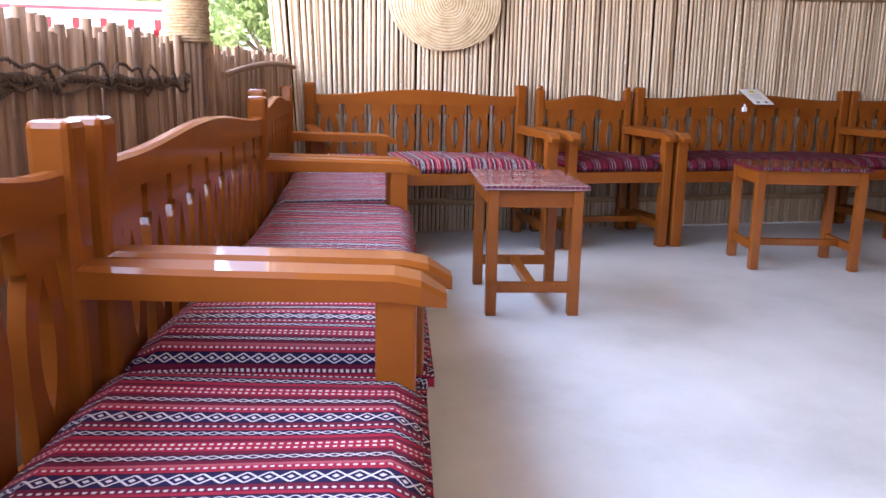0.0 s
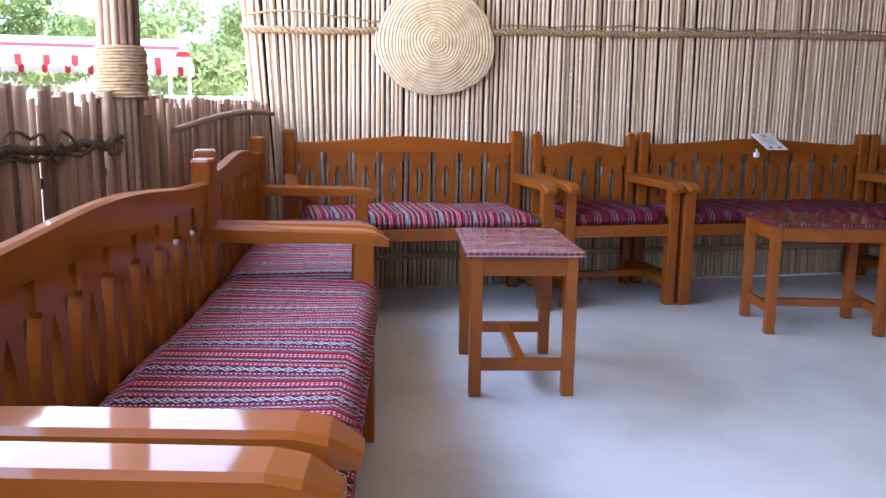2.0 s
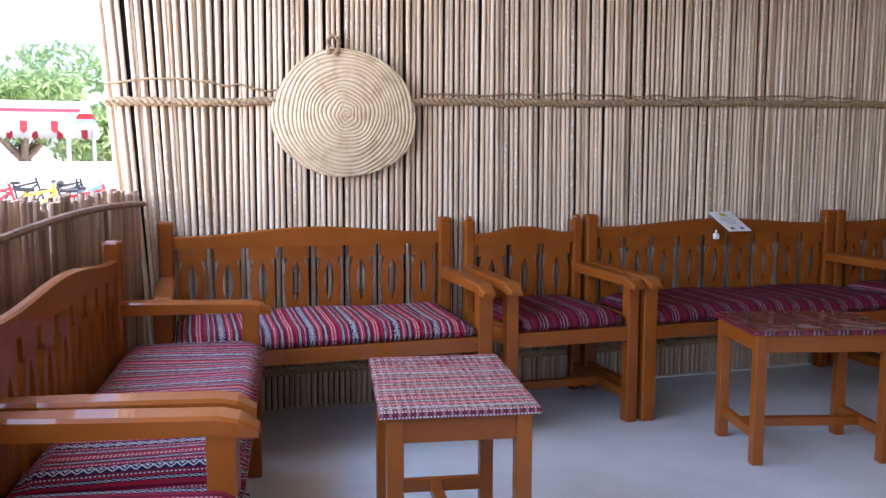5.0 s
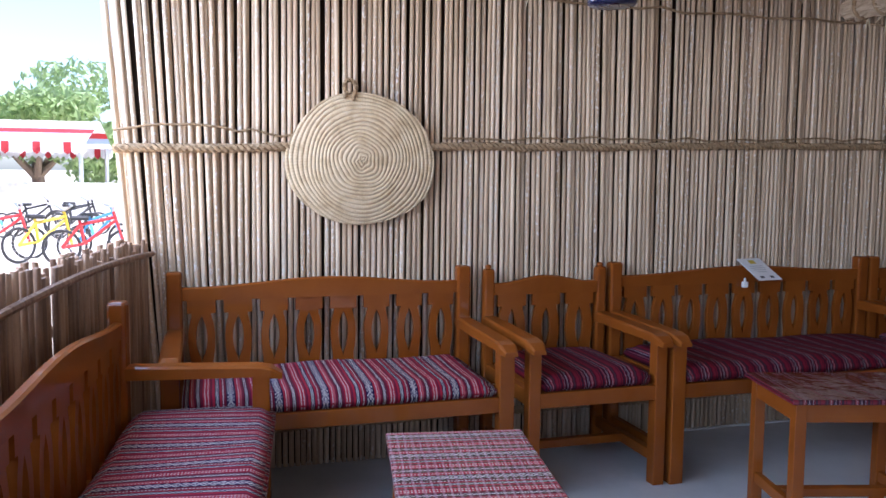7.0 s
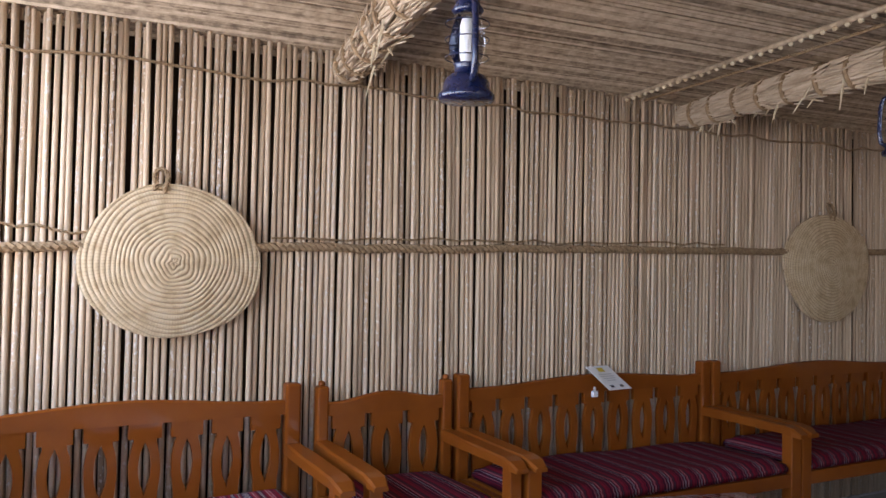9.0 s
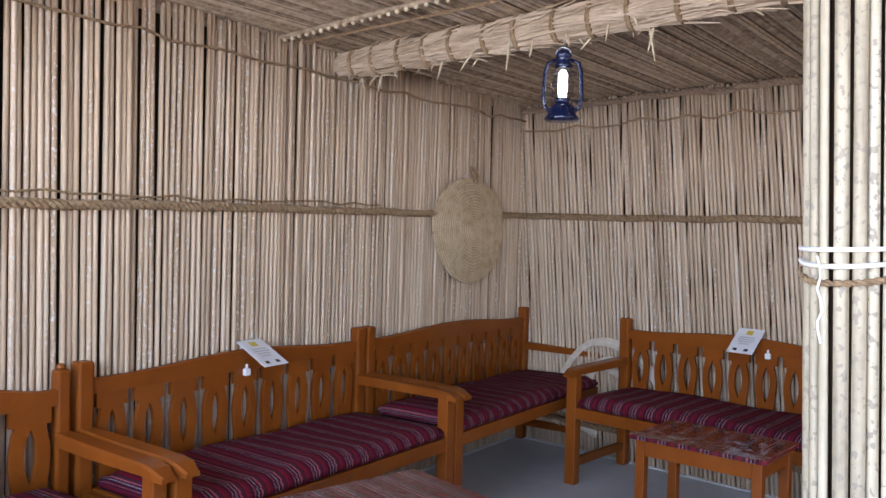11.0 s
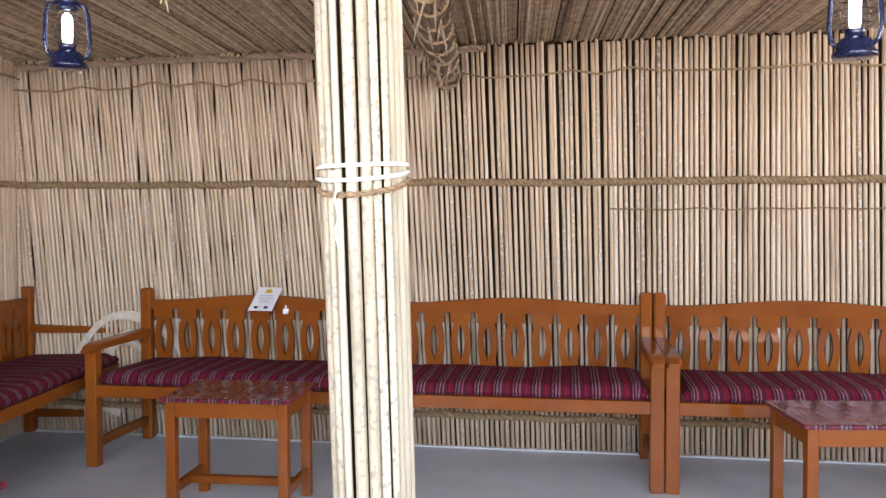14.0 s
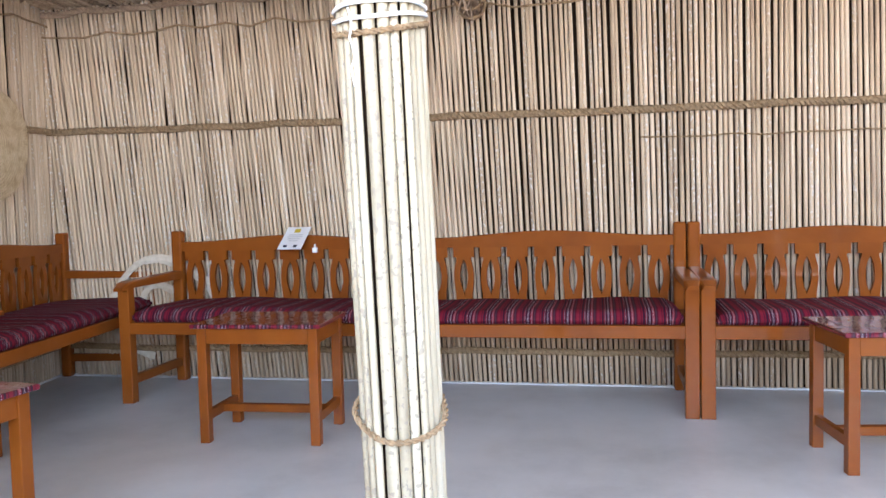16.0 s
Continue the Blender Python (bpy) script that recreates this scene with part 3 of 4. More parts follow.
BENCHES = [
    # width, place, label, splats, category, depth, lowering of the back
    (1.41, n_place(-0.115), "three-seat slatted bench in glossy brown wood in the fence corner", 8, "bench", 0.66, 0.0),
    (0.667, n_place(0.965, 0.03), "single slatted armchair in glossy brown wood between two benches", 3, "armchair", 0.64, 0.02),
    (1.645, n_place(2.115), "three-seat slatted brown wood bench carrying a white card", 9, "bench", 0.66, 0.0),
    (1.80, n_place(3.805), "slatted brown wood bench below the wall tray by the corner", 10, "bench", 0.66, 0.0),
    (1.57, e_place(4.155), "slatted brown wood bench with a white card beside the corner gap", 9, "bench", 0.66, 0.0),
    (1.57, e_place(2.595), "slatted brown wood bench behind the reed pole", 9, "bench", 0.66, 0.0),
    (1.57, e_place(1.025), "slatted brown wood bench with a shining crest rail", 9, "bench", 0.66, 0.0),
    (1.57, e_place(-0.56), "slatted brown wood bench at the open end of the wall", 9, "bench", 0.66, 0.0),
    (0.95, pose(-0.515, 0.275, 0, 0, 0, 92.5), "two-seat slatted bench in dark glossy wood beside the low fence", 5, "bench", 0.555, 0.042),
    (1.64, pose(-0.578, 1.60, 0, 0, 0, 93.5), "slatted dark red-brown bench standing along the low fence", 9, "bench", 0.56, 0.042),
    (1.36, pose(-0.722, 3.13, 0, 0, 0, 96.4), "slatted dark red-brown bench ending at the corner bench", 8, "bench", 0.56, 0.02),
]
for i, (w, m, label, splats, cat, d, drop) in enumerate(BENCHES):
    bench(w, m, label, splats, cat, d, drop)
    # Cushions away from the fence opening take the copy with shade in its colour.
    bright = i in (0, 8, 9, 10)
    cushion(w, m, ("bright red, navy and white" if bright else "shade-darkened red and navy") + " striped woven cushion on a " + ("bench" if cat == "bench" else "single armchair"), i, d, CLOTH if bright else SHADED_CLOTH, d < 0.6)


# ---- tables ----
def coffee_table(m, label, cloth):
    """A small table 0.45 by 0.64 m; legs at the corners, H stretcher, striped cloth under clear plastic on top."""
    ob = thing("coffee_table", m, label, "table", "small tables")
    a, b, h, lw = 0.20, 0.291, 0.541, 0.046
    for sx in (-1, 1):
        for sy in (-1, 1):
            x, y = sx * (a - lw / 2), sy * (b - lw / 2)
            part("leg", box(x - lw / 2, y - lw / 2, 0, x + lw / 2, y + lw / 2, h, 0.004), WOOD, ob)
        part("apron", box(sx * (a - 0.02) - 0.013, -b + lw - 0.003, h - 0.075, sx * (a - 0.02) + 0.013, b - lw + 0.003, h, 0.002), WOOD, ob)
    for sy in (-1, 1):
        part("apron", box(-a + lw - 0.003, sy * (b - 0.02) - 0.013, h - 0.075, a - lw + 0.003, sy * (b - 0.02) + 0.013, h, 0.002), WOOD, ob)
        part("stretcher", box(-a + lw - 0.003, sy * (b - 0.023) - 0.014, 0.10, a - lw + 0.003, sy * (b - 0.023) + 0.014, 0.145, 0.003), WOOD, ob)
    part("stretcher", box(-0.020, -b + 0.035, 0.104, 0.020, b - 0.035, 0.141, 0.003), WOOD, ob)
    bm = box(-a - 0.022, -b - 0.022, h, a + 0.022, b + 0.022, h + 0.020, 0.005)
    part("tabletop", bm, cloth, ob, "striped cloth top under glossy clear plastic")
    return ob


TABLES = [(pose(0.43, 3.13, 0, 0, 0, 3.5), "small wooden table with striped cloth under plastic beside the corner bench"),
          (pose(2.026, 3.977, 0, 0, 0, 88.5), "small wooden table with plastic-covered striped top before the wall benches"),
          (pose(3.752, 3.722, 0, 0, 0, 7.5), "small wooden table with plastic-covered striped top near the reed pole"),
          (pose(3.94, 0.975, 0, 0, 0, 12.5), "small wooden table with plastic-covered striped top by the shining bench")]
for i, (m, label) in enumerate(TABLES):
    coffee_table(m, label, TABLE_CLOTH if i == 0 else DEEP_TABLE_CLOTH)


# ---- reed pole in the middle of the hut ----
def reed_pole(x, y, top, lean, label):
    ob = thing("reed_pole", pose(x, y, 0, lean[0], lean[1], 0), label, "pole")
    rnd = random.Random(11)
    part("core", tube([(0, 0, 0), (0, 0, top)], [0.058, 0.067], 12), BACK, ob)
    sizes = [rnd.choice((0.0088, 0.0105, 0.0120, 0.0138)) for _ in range(18)]
    turn = 0.0
    for r in sizes:
        step = 2 * math.pi * r / sum(sizes)
        a = turn + step / 2 + rnd.uniform(-0.008, 0.008)
        turn += step
        me = rod_mesh("rib", top - 0.02, r * 0.93, POLE_REED, 0.002, 8, 0.0, 0.85)
        o = new("rib", me)
        o.parent = ob
        foot, lean_out = 0.0665 + rnd.uniform(-0.003, 0.003), 0.27
        o.matrix_local = pose(foot * math.cos(a), foot * math.sin(a), 0, 0, 0, math.degrees(a) + 90) @ pose(0, 0, 0, lean_out + rnd.uniform(-0.04, 0.04), rnd.uniform(-0.06, 0.06), 0)

    def ring(z, r, dip, turns=1, ph=0.0):
        return [((0.089 + 0.003 * math.sin(5 * t)) * math.cos(t + ph), (0.089 + 0.003 * math.sin(5 * t)) * math.sin(t + ph), z + dip * math.cos(t)) for t in (2 * math.pi * turns * i / (24 * turns) for i in range(24 * turns + 1))]

    part("cord", tube(ring(1.470, 0, 0.004), 0.0042, 6), CORD, ob, "white cord tied round")
    part("cord", tube(ring(1.452, 0, 0.014), 0.0042, 6), CORD, ob, "white cord tied round")
    part("cord", tube([(-0.10 - 0.004 * math.sin(i), 0.02 + 0.004 * math.cos(2 * i), 1.455 - 0.018 * i) for i in range(9)], 0.0022, 5), CORD, ob, "loose white cord end")
    part("rope", twisted(ring(1.432, 0, 0.022), 0.006, 0.03), ROPE, ob, "twisted palm rope")
    part("rope", twisted(ring(0.69, 0, 0.045, 1, 0.4), 0.006, 0.03), ROPE, ob, "twisted palm rope")
    part("rope", twisted(ring(0.30, 0, 0.03, 1, 0.4), 0.006, 0.03), ROPE, ob, "twisted palm rope")
    return ob


reed_pole(1.80, 2.336, 2.33, (-1.73, 0.23), "pale upright pole of bundled palm ribs tied with white cord")


# ---- beams ----
def straw_beam(name, p, q, r, label, fringe, seed, straw=STRAW):
    """A rafter wrapped in palm straw, bound with rope, with frayed straws hanging from it."""
    p, q = Vector(p), Vector(q)
    d = (q - p).normalized()
    rnd = random.Random(seed)
    side = d.cross(Vector((0, 0, 1))).normalized()
    up = side.cross(d)
    ob = thing(name, Matrix.Translation(p), label, "beam", "straw-wrapped rafters")
    length = (q - p).length
    part("core", tube([d * 0, d * length], r * 0.86, 14), straw, ob)
    bm = bmesh.new()
    for k in range(int(length * 330)):
        a, s = rnd.uniform(0, 2 * math.pi), rnd.uniform(0, length - 0.25)
        ln, tw = rnd.uniform(0.12, 0.35), rnd.uniform(-0.5, 0.5)
        rr = r * rnd.uniform(0.86, 1.02)
        lift = rnd.choice((0, 0, 0, 0.012, 0.03))
        pts = []
        for i in range(4):
            aa, rad = a + tw * i / 3, rr + (lift * (i / 3) ** 2)
            pts.append(d * min(length, s + ln * i / 3) + side * math.cos(aa) * rad + up * math.sin(aa) * rad)
        tube(pts, [0.005, 0.0055, 0.005, 0.002], 4, bm, caps=False)
    tagged(part("straw_wrap", bm, straw, ob, "rough dry straw"), kind="stuff")
    s = 0.12
    while s < length:
        ring = [d * (s + 0.012 * math.cos(t)) + (side * math.cos(t) + up * math.sin(t)) * (r * 1.03) for t in (2 * math.pi * i / 18 for i in range(19))]
        part("binding", tube(ring, 0.011, 6), ROPE, ob, "rope binding")
        s += rnd.uniform(0.16, 0.22)
    if fringe:
        bm = bmesh.new()
        for k in range(fringe):
            s0, a = rnd.uniform(0.1, length), rnd.uniform(-2.6, -0.5)
            o = d * s0 + (side * math.cos(a) + up * math.sin(a)) * r
            drop, dx, dy = rnd.uniform(0.03, 0.15), rnd.uniform(-0.06, 0.06), rnd.uniform(-0.06, 0.06)
            tube([o, o + Vector((dx * 0.4, dy * 0.4, -drop * 0.4)), o + Vector((dx, dy, -drop))], [0.004, 0.006, 0.002], 4, bm, caps=False)
        tagged(part("frayed_straw", bm, COIL if straw is STRAW else straw, ob, "hanging frayed straw ends"), kind="stuff")
    return ob


straw_beam("straw_beam", on_n(0.77, 2.335, 0.0), (0.95, 1.2, 2.335), 0.072, "golden straw-wrapped rafter under the reed ceiling", 14, 1)
straw_beam("straw_beam", on_n(2.77, 2.345, 0.0), (3.35, -0.6, 2.345), 0.067, "pale straw-wrapped rafter with frayed hanging ends", 60, 2)
straw_beam("straw_beam", on_e(3.0, 2.22, -0.02), (1.72, 2.36, 2.37), 0.075, "brown straw-wrapped cross rafter resting on the reed pole", 40, 3, DARK_STRAW)


def lashed_cane(p, q):
    """A cane lashed under the ceiling with a row of pale knots."""
    p, q = Vector(p), Vector(q)
    ob = thing("lashed_cane", Matrix.Translation(p), "thin cane tied under the ceiling with pale knots", "cane")
    d = q - p
    part("cane", tube([d * 0, d * 0.5, d], 0.011, 7), CEIL, ob)
    n = int(d.length / 0.055)
    for k in range(n):
        o = part("knot", lathe([(0.004, -0.010), (0.011, -0.005), (0.012, 0.002), (0.006, 0.009)], 7), COIL, ob) if k == 0 else first.copy()
        if k == 0:
            first = o
        else:
            scene.collection.objects.link(o)
        o.location = d * ((k + 0.5) / n) + Vector((0.004 * math.sin(7 * k), 0, -0.015))
    side = Vector((0.13, 0.02, 0.0))
    part("cord", twisted([side, side + d * 0.33 + Vector((0.01, 0, -0.012)), side + d * 0.66, side + d], 0.007, 0.035), ROPE, ob, "thin palm rope alongside")
    return ob


lashed_cane(on_n(2.32, 2.395, 0.03), (2.62, 1.9, 2.395))


# ---- lanterns ----
def lantern(x, y, z, turn, label, lit):
    """A hurricane lantern of blue enamel hanging from the ceiling; z is its foot."""
    ob = thing("lantern", pose(x, y, z, 0, 0, turn), label, "lantern", "hanging blue lanterns")
    part("tank", lathe([(0.066, 0.0), (0.070, 0.006), (0.070, 0.014), (0.058, 0.026), (0.056, 0.045), (0.046, 0.060), (0.030, 0.068), (0.030, 0.085), (0.034, 0.09)], 24), BLUE, ob, smooth=True)
    part("chimney", lathe([(0.030, 0.09), (0.044, 0.115), (0.046, 0.145), (0.038, 0.185), (0.030, 0.215)], 24), GLASS, ob, "clear glass chimney", smooth=True)
    part("cap", lathe([(0.034, 0.214), (0.040, 0.222), (0.030, 0.238), (0.030, 0.258), (0.036, 0.262), (0.022, 0.285), (0.008, 0.292)], 24), BLUE, ob, smooth=True)
    part("bulb", lathe([(0.010, 0.088), (0.014, 0.10), (0.017, 0.115), (0.017, 0.185), (0.012, 0.20), (0.004, 0.206)], 16), BULB if lit else WHITE, ob, "glowing white lamp bulb" if lit else "white lamp bulb", smooth=True)
    for s in (-1, 1):
        part("side_tube", tube([(s * 0.050, 0, 0.040), (s * 0.070, 0, 0.055), (s * 0.077, 0, 0.10), (s * 0.072, 0, 0.20), (s * 0.062, 0, 0.235), (s * 0.030, 0, 0.248)], 0.0085, 8), BLUE, ob, smooth=True)
    for z0 in (0.105, 0.150, 0.190):
        rr = 0.054
        part("guard_wire", tube([(rr * math.cos(t), rr * math.sin(t), z0) for t in (2 * math.pi * i / 20 for i in range(21))], 0.0016, 4), BLUE, ob)
    part("filler_cap", lathe([(0.011, 0.0), (0.011, 0.012), (0.006, 0.016)], 10), STEEL, ob).matrix_local = pose(0.045, -0.03, 0.040, 0, 25, 0)
    part("handle", tube([(0.030 * math.cos(t), 0, 0.270 + 0.028 * math.sin(t)) for t in (math.pi * i / 12 for i in range(13))], 0.0018, 4), STEEL, ob)
    part("hanger", tube([(0, 0, 0.31), (0, 0, ROOF_Z - z - 0.005)], 0.0018, 4), STEEL, ob)
    return ob


lantern(0.826, 3.19, 1.865, 88, "dark blue hurricane lantern hanging beside the golden rafter", False)
lantern(2.885, 3.955, 1.945, 130, "dark blue hurricane lantern hanging with its bulb lit", True)
lantern(3.17, 1.18, 1.89, 70, "dark blue hurricane lantern hanging before the east benches", True)


# ---- coiled wall trays ----
def coiled_tray(m, rx, rz, label, loop_x, seed):
    """A round tray of coiled palm leaf hung flat on a wall; local y is out of the wall."""
    rnd = random.Random(seed)
    ob = thing("coiled_tray", m, label, "wall tray", "coiled palm trays")
    bm = bmesh.new()
    nr, na = 110, 72
    ph = [rnd.uniform(0, 6) for _ in range(4)]

    def point(i, k, back):
        a = 2 * math.pi * k / na
        rad = i / nr
        edge = 1 + 0.030 * math.sin(2 * a + ph[0]) + 0.022 * math.sin(3 * a + ph[1]) + 0.010 * math.sin(5 * a + ph[2])
        px, pz = rx * rad * edge * math.cos(a), rz * rad * edge * math.sin(a)
        far, th = math.hypot(px, pz), math.atan2(pz, px)
        turn = far / 0.0185 + th / (2 * math.pi) + 0.24 * math.sin(2 * th + 31 * far) + 0.16 * math.sin(5 * th - 23 * far)
        ridge = 0.005 * abs(math.sin(math.pi * turn)) ** 0.7
        y = 0.062 - 0.028 * rad ** 2 + (0.010 * math.sin(2 * a + ph[3]) * rad ** 2) + (ridge if not back else -0.008)
        return bm.verts.new((rx * rad * edge * math.cos(a), y, rz * rad * edge * math.sin(a)))

    for back in (False, True):
        rings = [[point(i, k, back) for k in range(na)] for i in (range(1, nr + 1) if not back else (1, nr // 2, nr))]
        for a, b in zip(rings, rings[1:]):
            for k in range(na):
                bm.faces.new((a[k], a[(k + 1) % na], b[(k + 1) % na], b[k]))
        bm.faces.new(rings[0])
        if back:
            for k in range(na):
                bm.faces.new((front[k], front[(k + 1) % na], rings[-1][(k + 1) % na], rings[-1][k]))
        front = rings[-1]
    bmesh.ops.recalc_face_normals(bm, faces=bm.faces)
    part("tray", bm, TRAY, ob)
    part("hanging_loop", twisted([(loop_x - 0.012, 0.045, rz * 0.86), (loop_x - 0.02, 0.05, rz * 1.0), (loop_x - 0.03, 0.035, rz * 1.06), (loop_x - 0.015, 0.02, rz * 1.17), (loop_x + 0.012, 0.02, rz * 1.17), (loop_x + 0.028, 0.035, rz * 1.06), (loop_x + 0.018, 0.05, rz * 0.98), (loop_x + 0.03, 0.045, rz * 0.87)], 0.010, 0.04), ROPE, ob, "twisted rope loop")
    return ob


p = on_n(0.055, 1.46, 0.0)
coiled_tray(pose(p.x, p.y, p.z, 0, 0, N_ANGLE + 180), 0.345, 0.318, "large round coiled palm-leaf tray hanging on the reed wall", 0.055, 3)
p = on_n(3.97, 1.50, 0.0)
coiled_tray(pose(p.x, p.y, p.z, 0, 0, N_ANGLE + 180), 0.40, 0.352, "worn round coiled palm-leaf tray hanging near the corner", -0.02, 8)


# ---- pale cement foot along the reed walls ----
for p, q, out in ((on_n(1.4), on_n(4.7), N_OUT), (on_e(5.8), on_e(-2.2), E_OUT)):
    tagged(part("baseboard", slab_between(p, q, out, 0, 0.008, -0.006, 0.03), FLOOR), "rough pale cement foot of the reed wall", "baseboard", kind="structure")


# ---- low fence, its post and the ropes ----
fence = tagged(part("fence", slab_between(FENCE_S, FENCE_B, FENCE_OUT, 0.86, 0.885, 0.030, 0.050), FENCE_REED), "low weathered reed fence along the open side", "fence", kind="structure")


def rope_on(name, place, xs, z_of, r, parent, label, pitch=0.05, strands=2, off=0.0, material=ROPE):
    pts = [place(x, z_of(x), off) for x in xs]
    return part(name, twisted(pts, r, pitch, strands), material, parent, label)


def steps(a, b, n):
    return [a + (b - a) * i / n for i in range(n + 1)]


rr = random.Random(4)
wob = [rr.uniform(-0.012, 0.012) for _ in range(400)]
rope_on("rope", on_n, steps(-1.0, 4.72, 40), lambda x: 1.505 + 0.0215 * (x + 0.7) + wob[int((x + 2) * 9)] * 0.5, 0.020, wall_n, "thick plaited palm rope", 0.085, 3, 0.014)
rope_on("rope", on_n, steps(-1.0, -0.24, 12), lambda x: 1.585 + wob[int((x + 2) * 21)] + 0.02 * math.sin(7 * x), 0.006, wall_n, "thin slack palm rope", 0.03, 2, 0.008)
rope_on("rope", on_n, steps(0.45, 3.1, 24), lambda x: 1.575 + 0.018 * (x - 0.5) + wob[int((x + 2) * 17)] * 0.9, 0.005, wall_n, "thin slack palm rope", 0.03, 2, 0.008)
rope_on("rope", on_n, steps(-1.0, 4.72, 44), lambda x: 2.255 + 0.008 * x + wob[int((x + 2) * 13)] * 1.4, 0.0065, wall_n, "thin palm rope", 0.03, 2, 0.008)
rope_on("rope", on_n, steps(-0.9, 4.7, 30), lambda x: 0.20 + wob[int((x + 2) * 9)] * 0.5, 0.020, wall_n, "plaited palm rope", 0.075, 3, 0.014)
rope_on("rope", on_e, steps(5.85, -2.3, 50), lambda y: 1.60 + 0.004 * (y - 3) + wob[int((y + 3) * 9)] * 0.5, 0.022, wall_e, "thick plaited palm rope", 0.085, 3, 0.016)
rope_on("rope", on_e, steps(5.85, -2.3, 50), lambda y: 2.235 + wob[int((y + 3) * 13)] * 1.8, 0.0065, wall_e, "thin palm rope", 0.03, 2, 0.008)
rope_on("rope", on_e, steps(2.05, -2.3, 26), lambda y: 1.435 + wob[int((y + 3) * 15)] * 0.8, 0.005, wall_e, "thin palm rope", 0.03, 2, 0.008)
rope_on("rope", on_e, steps(5.8, -2.3, 44), lambda y: 0.20 + wob[int((y + 3) * 9)] * 0.5, 0.020, wall_e, "plaited palm rope", 0.075, 3, 0.014)


rope_on("straw_roll", on_e, steps(5.85, 2.75, 30), lambda y: 2.385 + wob[int((y + 3) * 11)] * 0.9, 0.021, wall_e, "fuzzy brown straw roll under the ceiling", 0.11, 3, 0.012, DARK_STRAW)


def fence_at(s, z, off):
    p = FENCE_A + FENCE_DIR * s - FENCE_OUT * off
    return Vector((p.x, p.y, z))


rope_on("rope", fence_at, steps(0.0, 2.9, 40), lambda s: 0.965 + wob[int(s * 31)] * 1.4, 0.011, fence, "knotted dark palm rope", 0.045, 2, 0.008, DARK_ROPE)
for k in range(3):
    rope_on("vine", fence_at, steps(0.0, 2.8 - 0.3 * k, 44), lambda s: 0.945 + 0.016 * k + wob[int(s * 23 + 60 * k)] * 2.4, 0.0045, fence, "thin dry dark vine", 0.03, 2, 0.010 + 0.006 * k, DARK_ROPE)
for s0, top, r in ((2.58, 1.13, 0.019), (2.65, 1.04, 0.023), (2.80, 1.09, 0.017)):
    part("stake", tube([fence_at(s0, 0.0, 0.030), fence_at(s0 + 0.01, top * 0.5, 0.032), fence_at(s0 + 0.004, top, 0.030)], [r, r * 0.97, r * 0.9], 8), FENCE_REED, fence, "thick grey stake")
part("rail", tube([fence_at(2.95 + 1.72 * i / 8, 0.985 + 0.045 * math.sin(i / 8 * 2.6) + 0.03 * i / 8, 0.024) for i in range(9)], [0.012, 0.013, 0.014, 0.014, 0.015, 0.014, 0.014, 0.013, 0.012], 8), FENCE_REED, fence, "bent grey stick tied along the fence")
part("stake", tube([fence_at(2.72, 0.0, 0.025), fence_at(2.72, 0.6, 0.027), fence_at(2.71, 1.10, 0.025)], 0.022, 8), FENCE_REED, fence, "thick grey stake")


def fence_post():
    ob = thing("fence_post", pose(-0.815, 2.36, -0.1), "post of bundled palm ribs wrapped with rope behind the fence", "post")
    r0 = random.Random(9)
    part("core", tube([(0, 0, 0), (0, 0, 2.50)], 0.045, 12), BACK, ob)
    for k in range(14):
        a = 2 * math.pi * k / 14
        o = new("rib", rod_mesh("rib", 2.49, r0.uniform(0.0105, 0.0135), FENCE_REED, 0.004, 6))
        o.parent = ob
        o.matrix_local = pose(0.052 * math.cos(a), 0.052 * math.sin(a), 0)
    coil = [((0.070 + 0.002 * math.sin(2.3 * t)) * math.cos(t), (0.070 + 0.002 * math.sin(2.3 * t)) * math.sin(t), 1.185 + 0.150 * t / (2 * math.pi * 16)) for t in (2 * math.pi * i / 18 for i in range(289))]
    part("rope_wrap", tube(coil, 0.0056, 6), ROPE, ob, "tight rope wrapping", smooth=True)
    return ob


fence_post()


# ---- cards on the benches ----
def menu_card(m, label):
    """A white laminated card leaning over a crest rail, with a small clip under it."""
    ob = thing("table_card", m, label, "card", "white cards on benches")
    part("card", box(-0.078, -0.0015, -0.103, 0.078, 0.0015, 0.103, 0.0006, seg=1), WHITE, ob)
    part("emblem", box(-0.020, -0.0024, 0.050, 0.020, -0.0016, 0.084, 0.0002, seg=1), YELLOW, ob, "small yellow emblem")
    for k in range(4):
        wd = (0.045, 0.05, 0.04, 0.03)[k]
        part("print_line", box(-wd, -0.0022, 0.024 - 0.018 * k, wd, -0.0016, 0.031 - 0.018 * k, 0.0001, seg=1), STEEL, ob, "grey line of small print")
    for x in (-0.035, 0.03):
        part("mark", box(x - 0.012, -0.0022, -0.085, x + 0.012, -0.0016, -0.066, 0.0001, seg=1), BLUE, ob, "small dark blue mark")
    return ob


def clip(m):
    ob = part("white_clip", box(-0.015, -0.012, -0.022, 0.015, 0.012, 0.010, 0.004), WHITE)
    ob.matrix_world = m
    tagged(ob, "small white plastic clip on a bench back", "clip", "white clips")
    part("stem", box(-0.005, -0.005, 0.008, 0.005, 0.005, 0.030, 0.002), CORD, ob)
    return ob


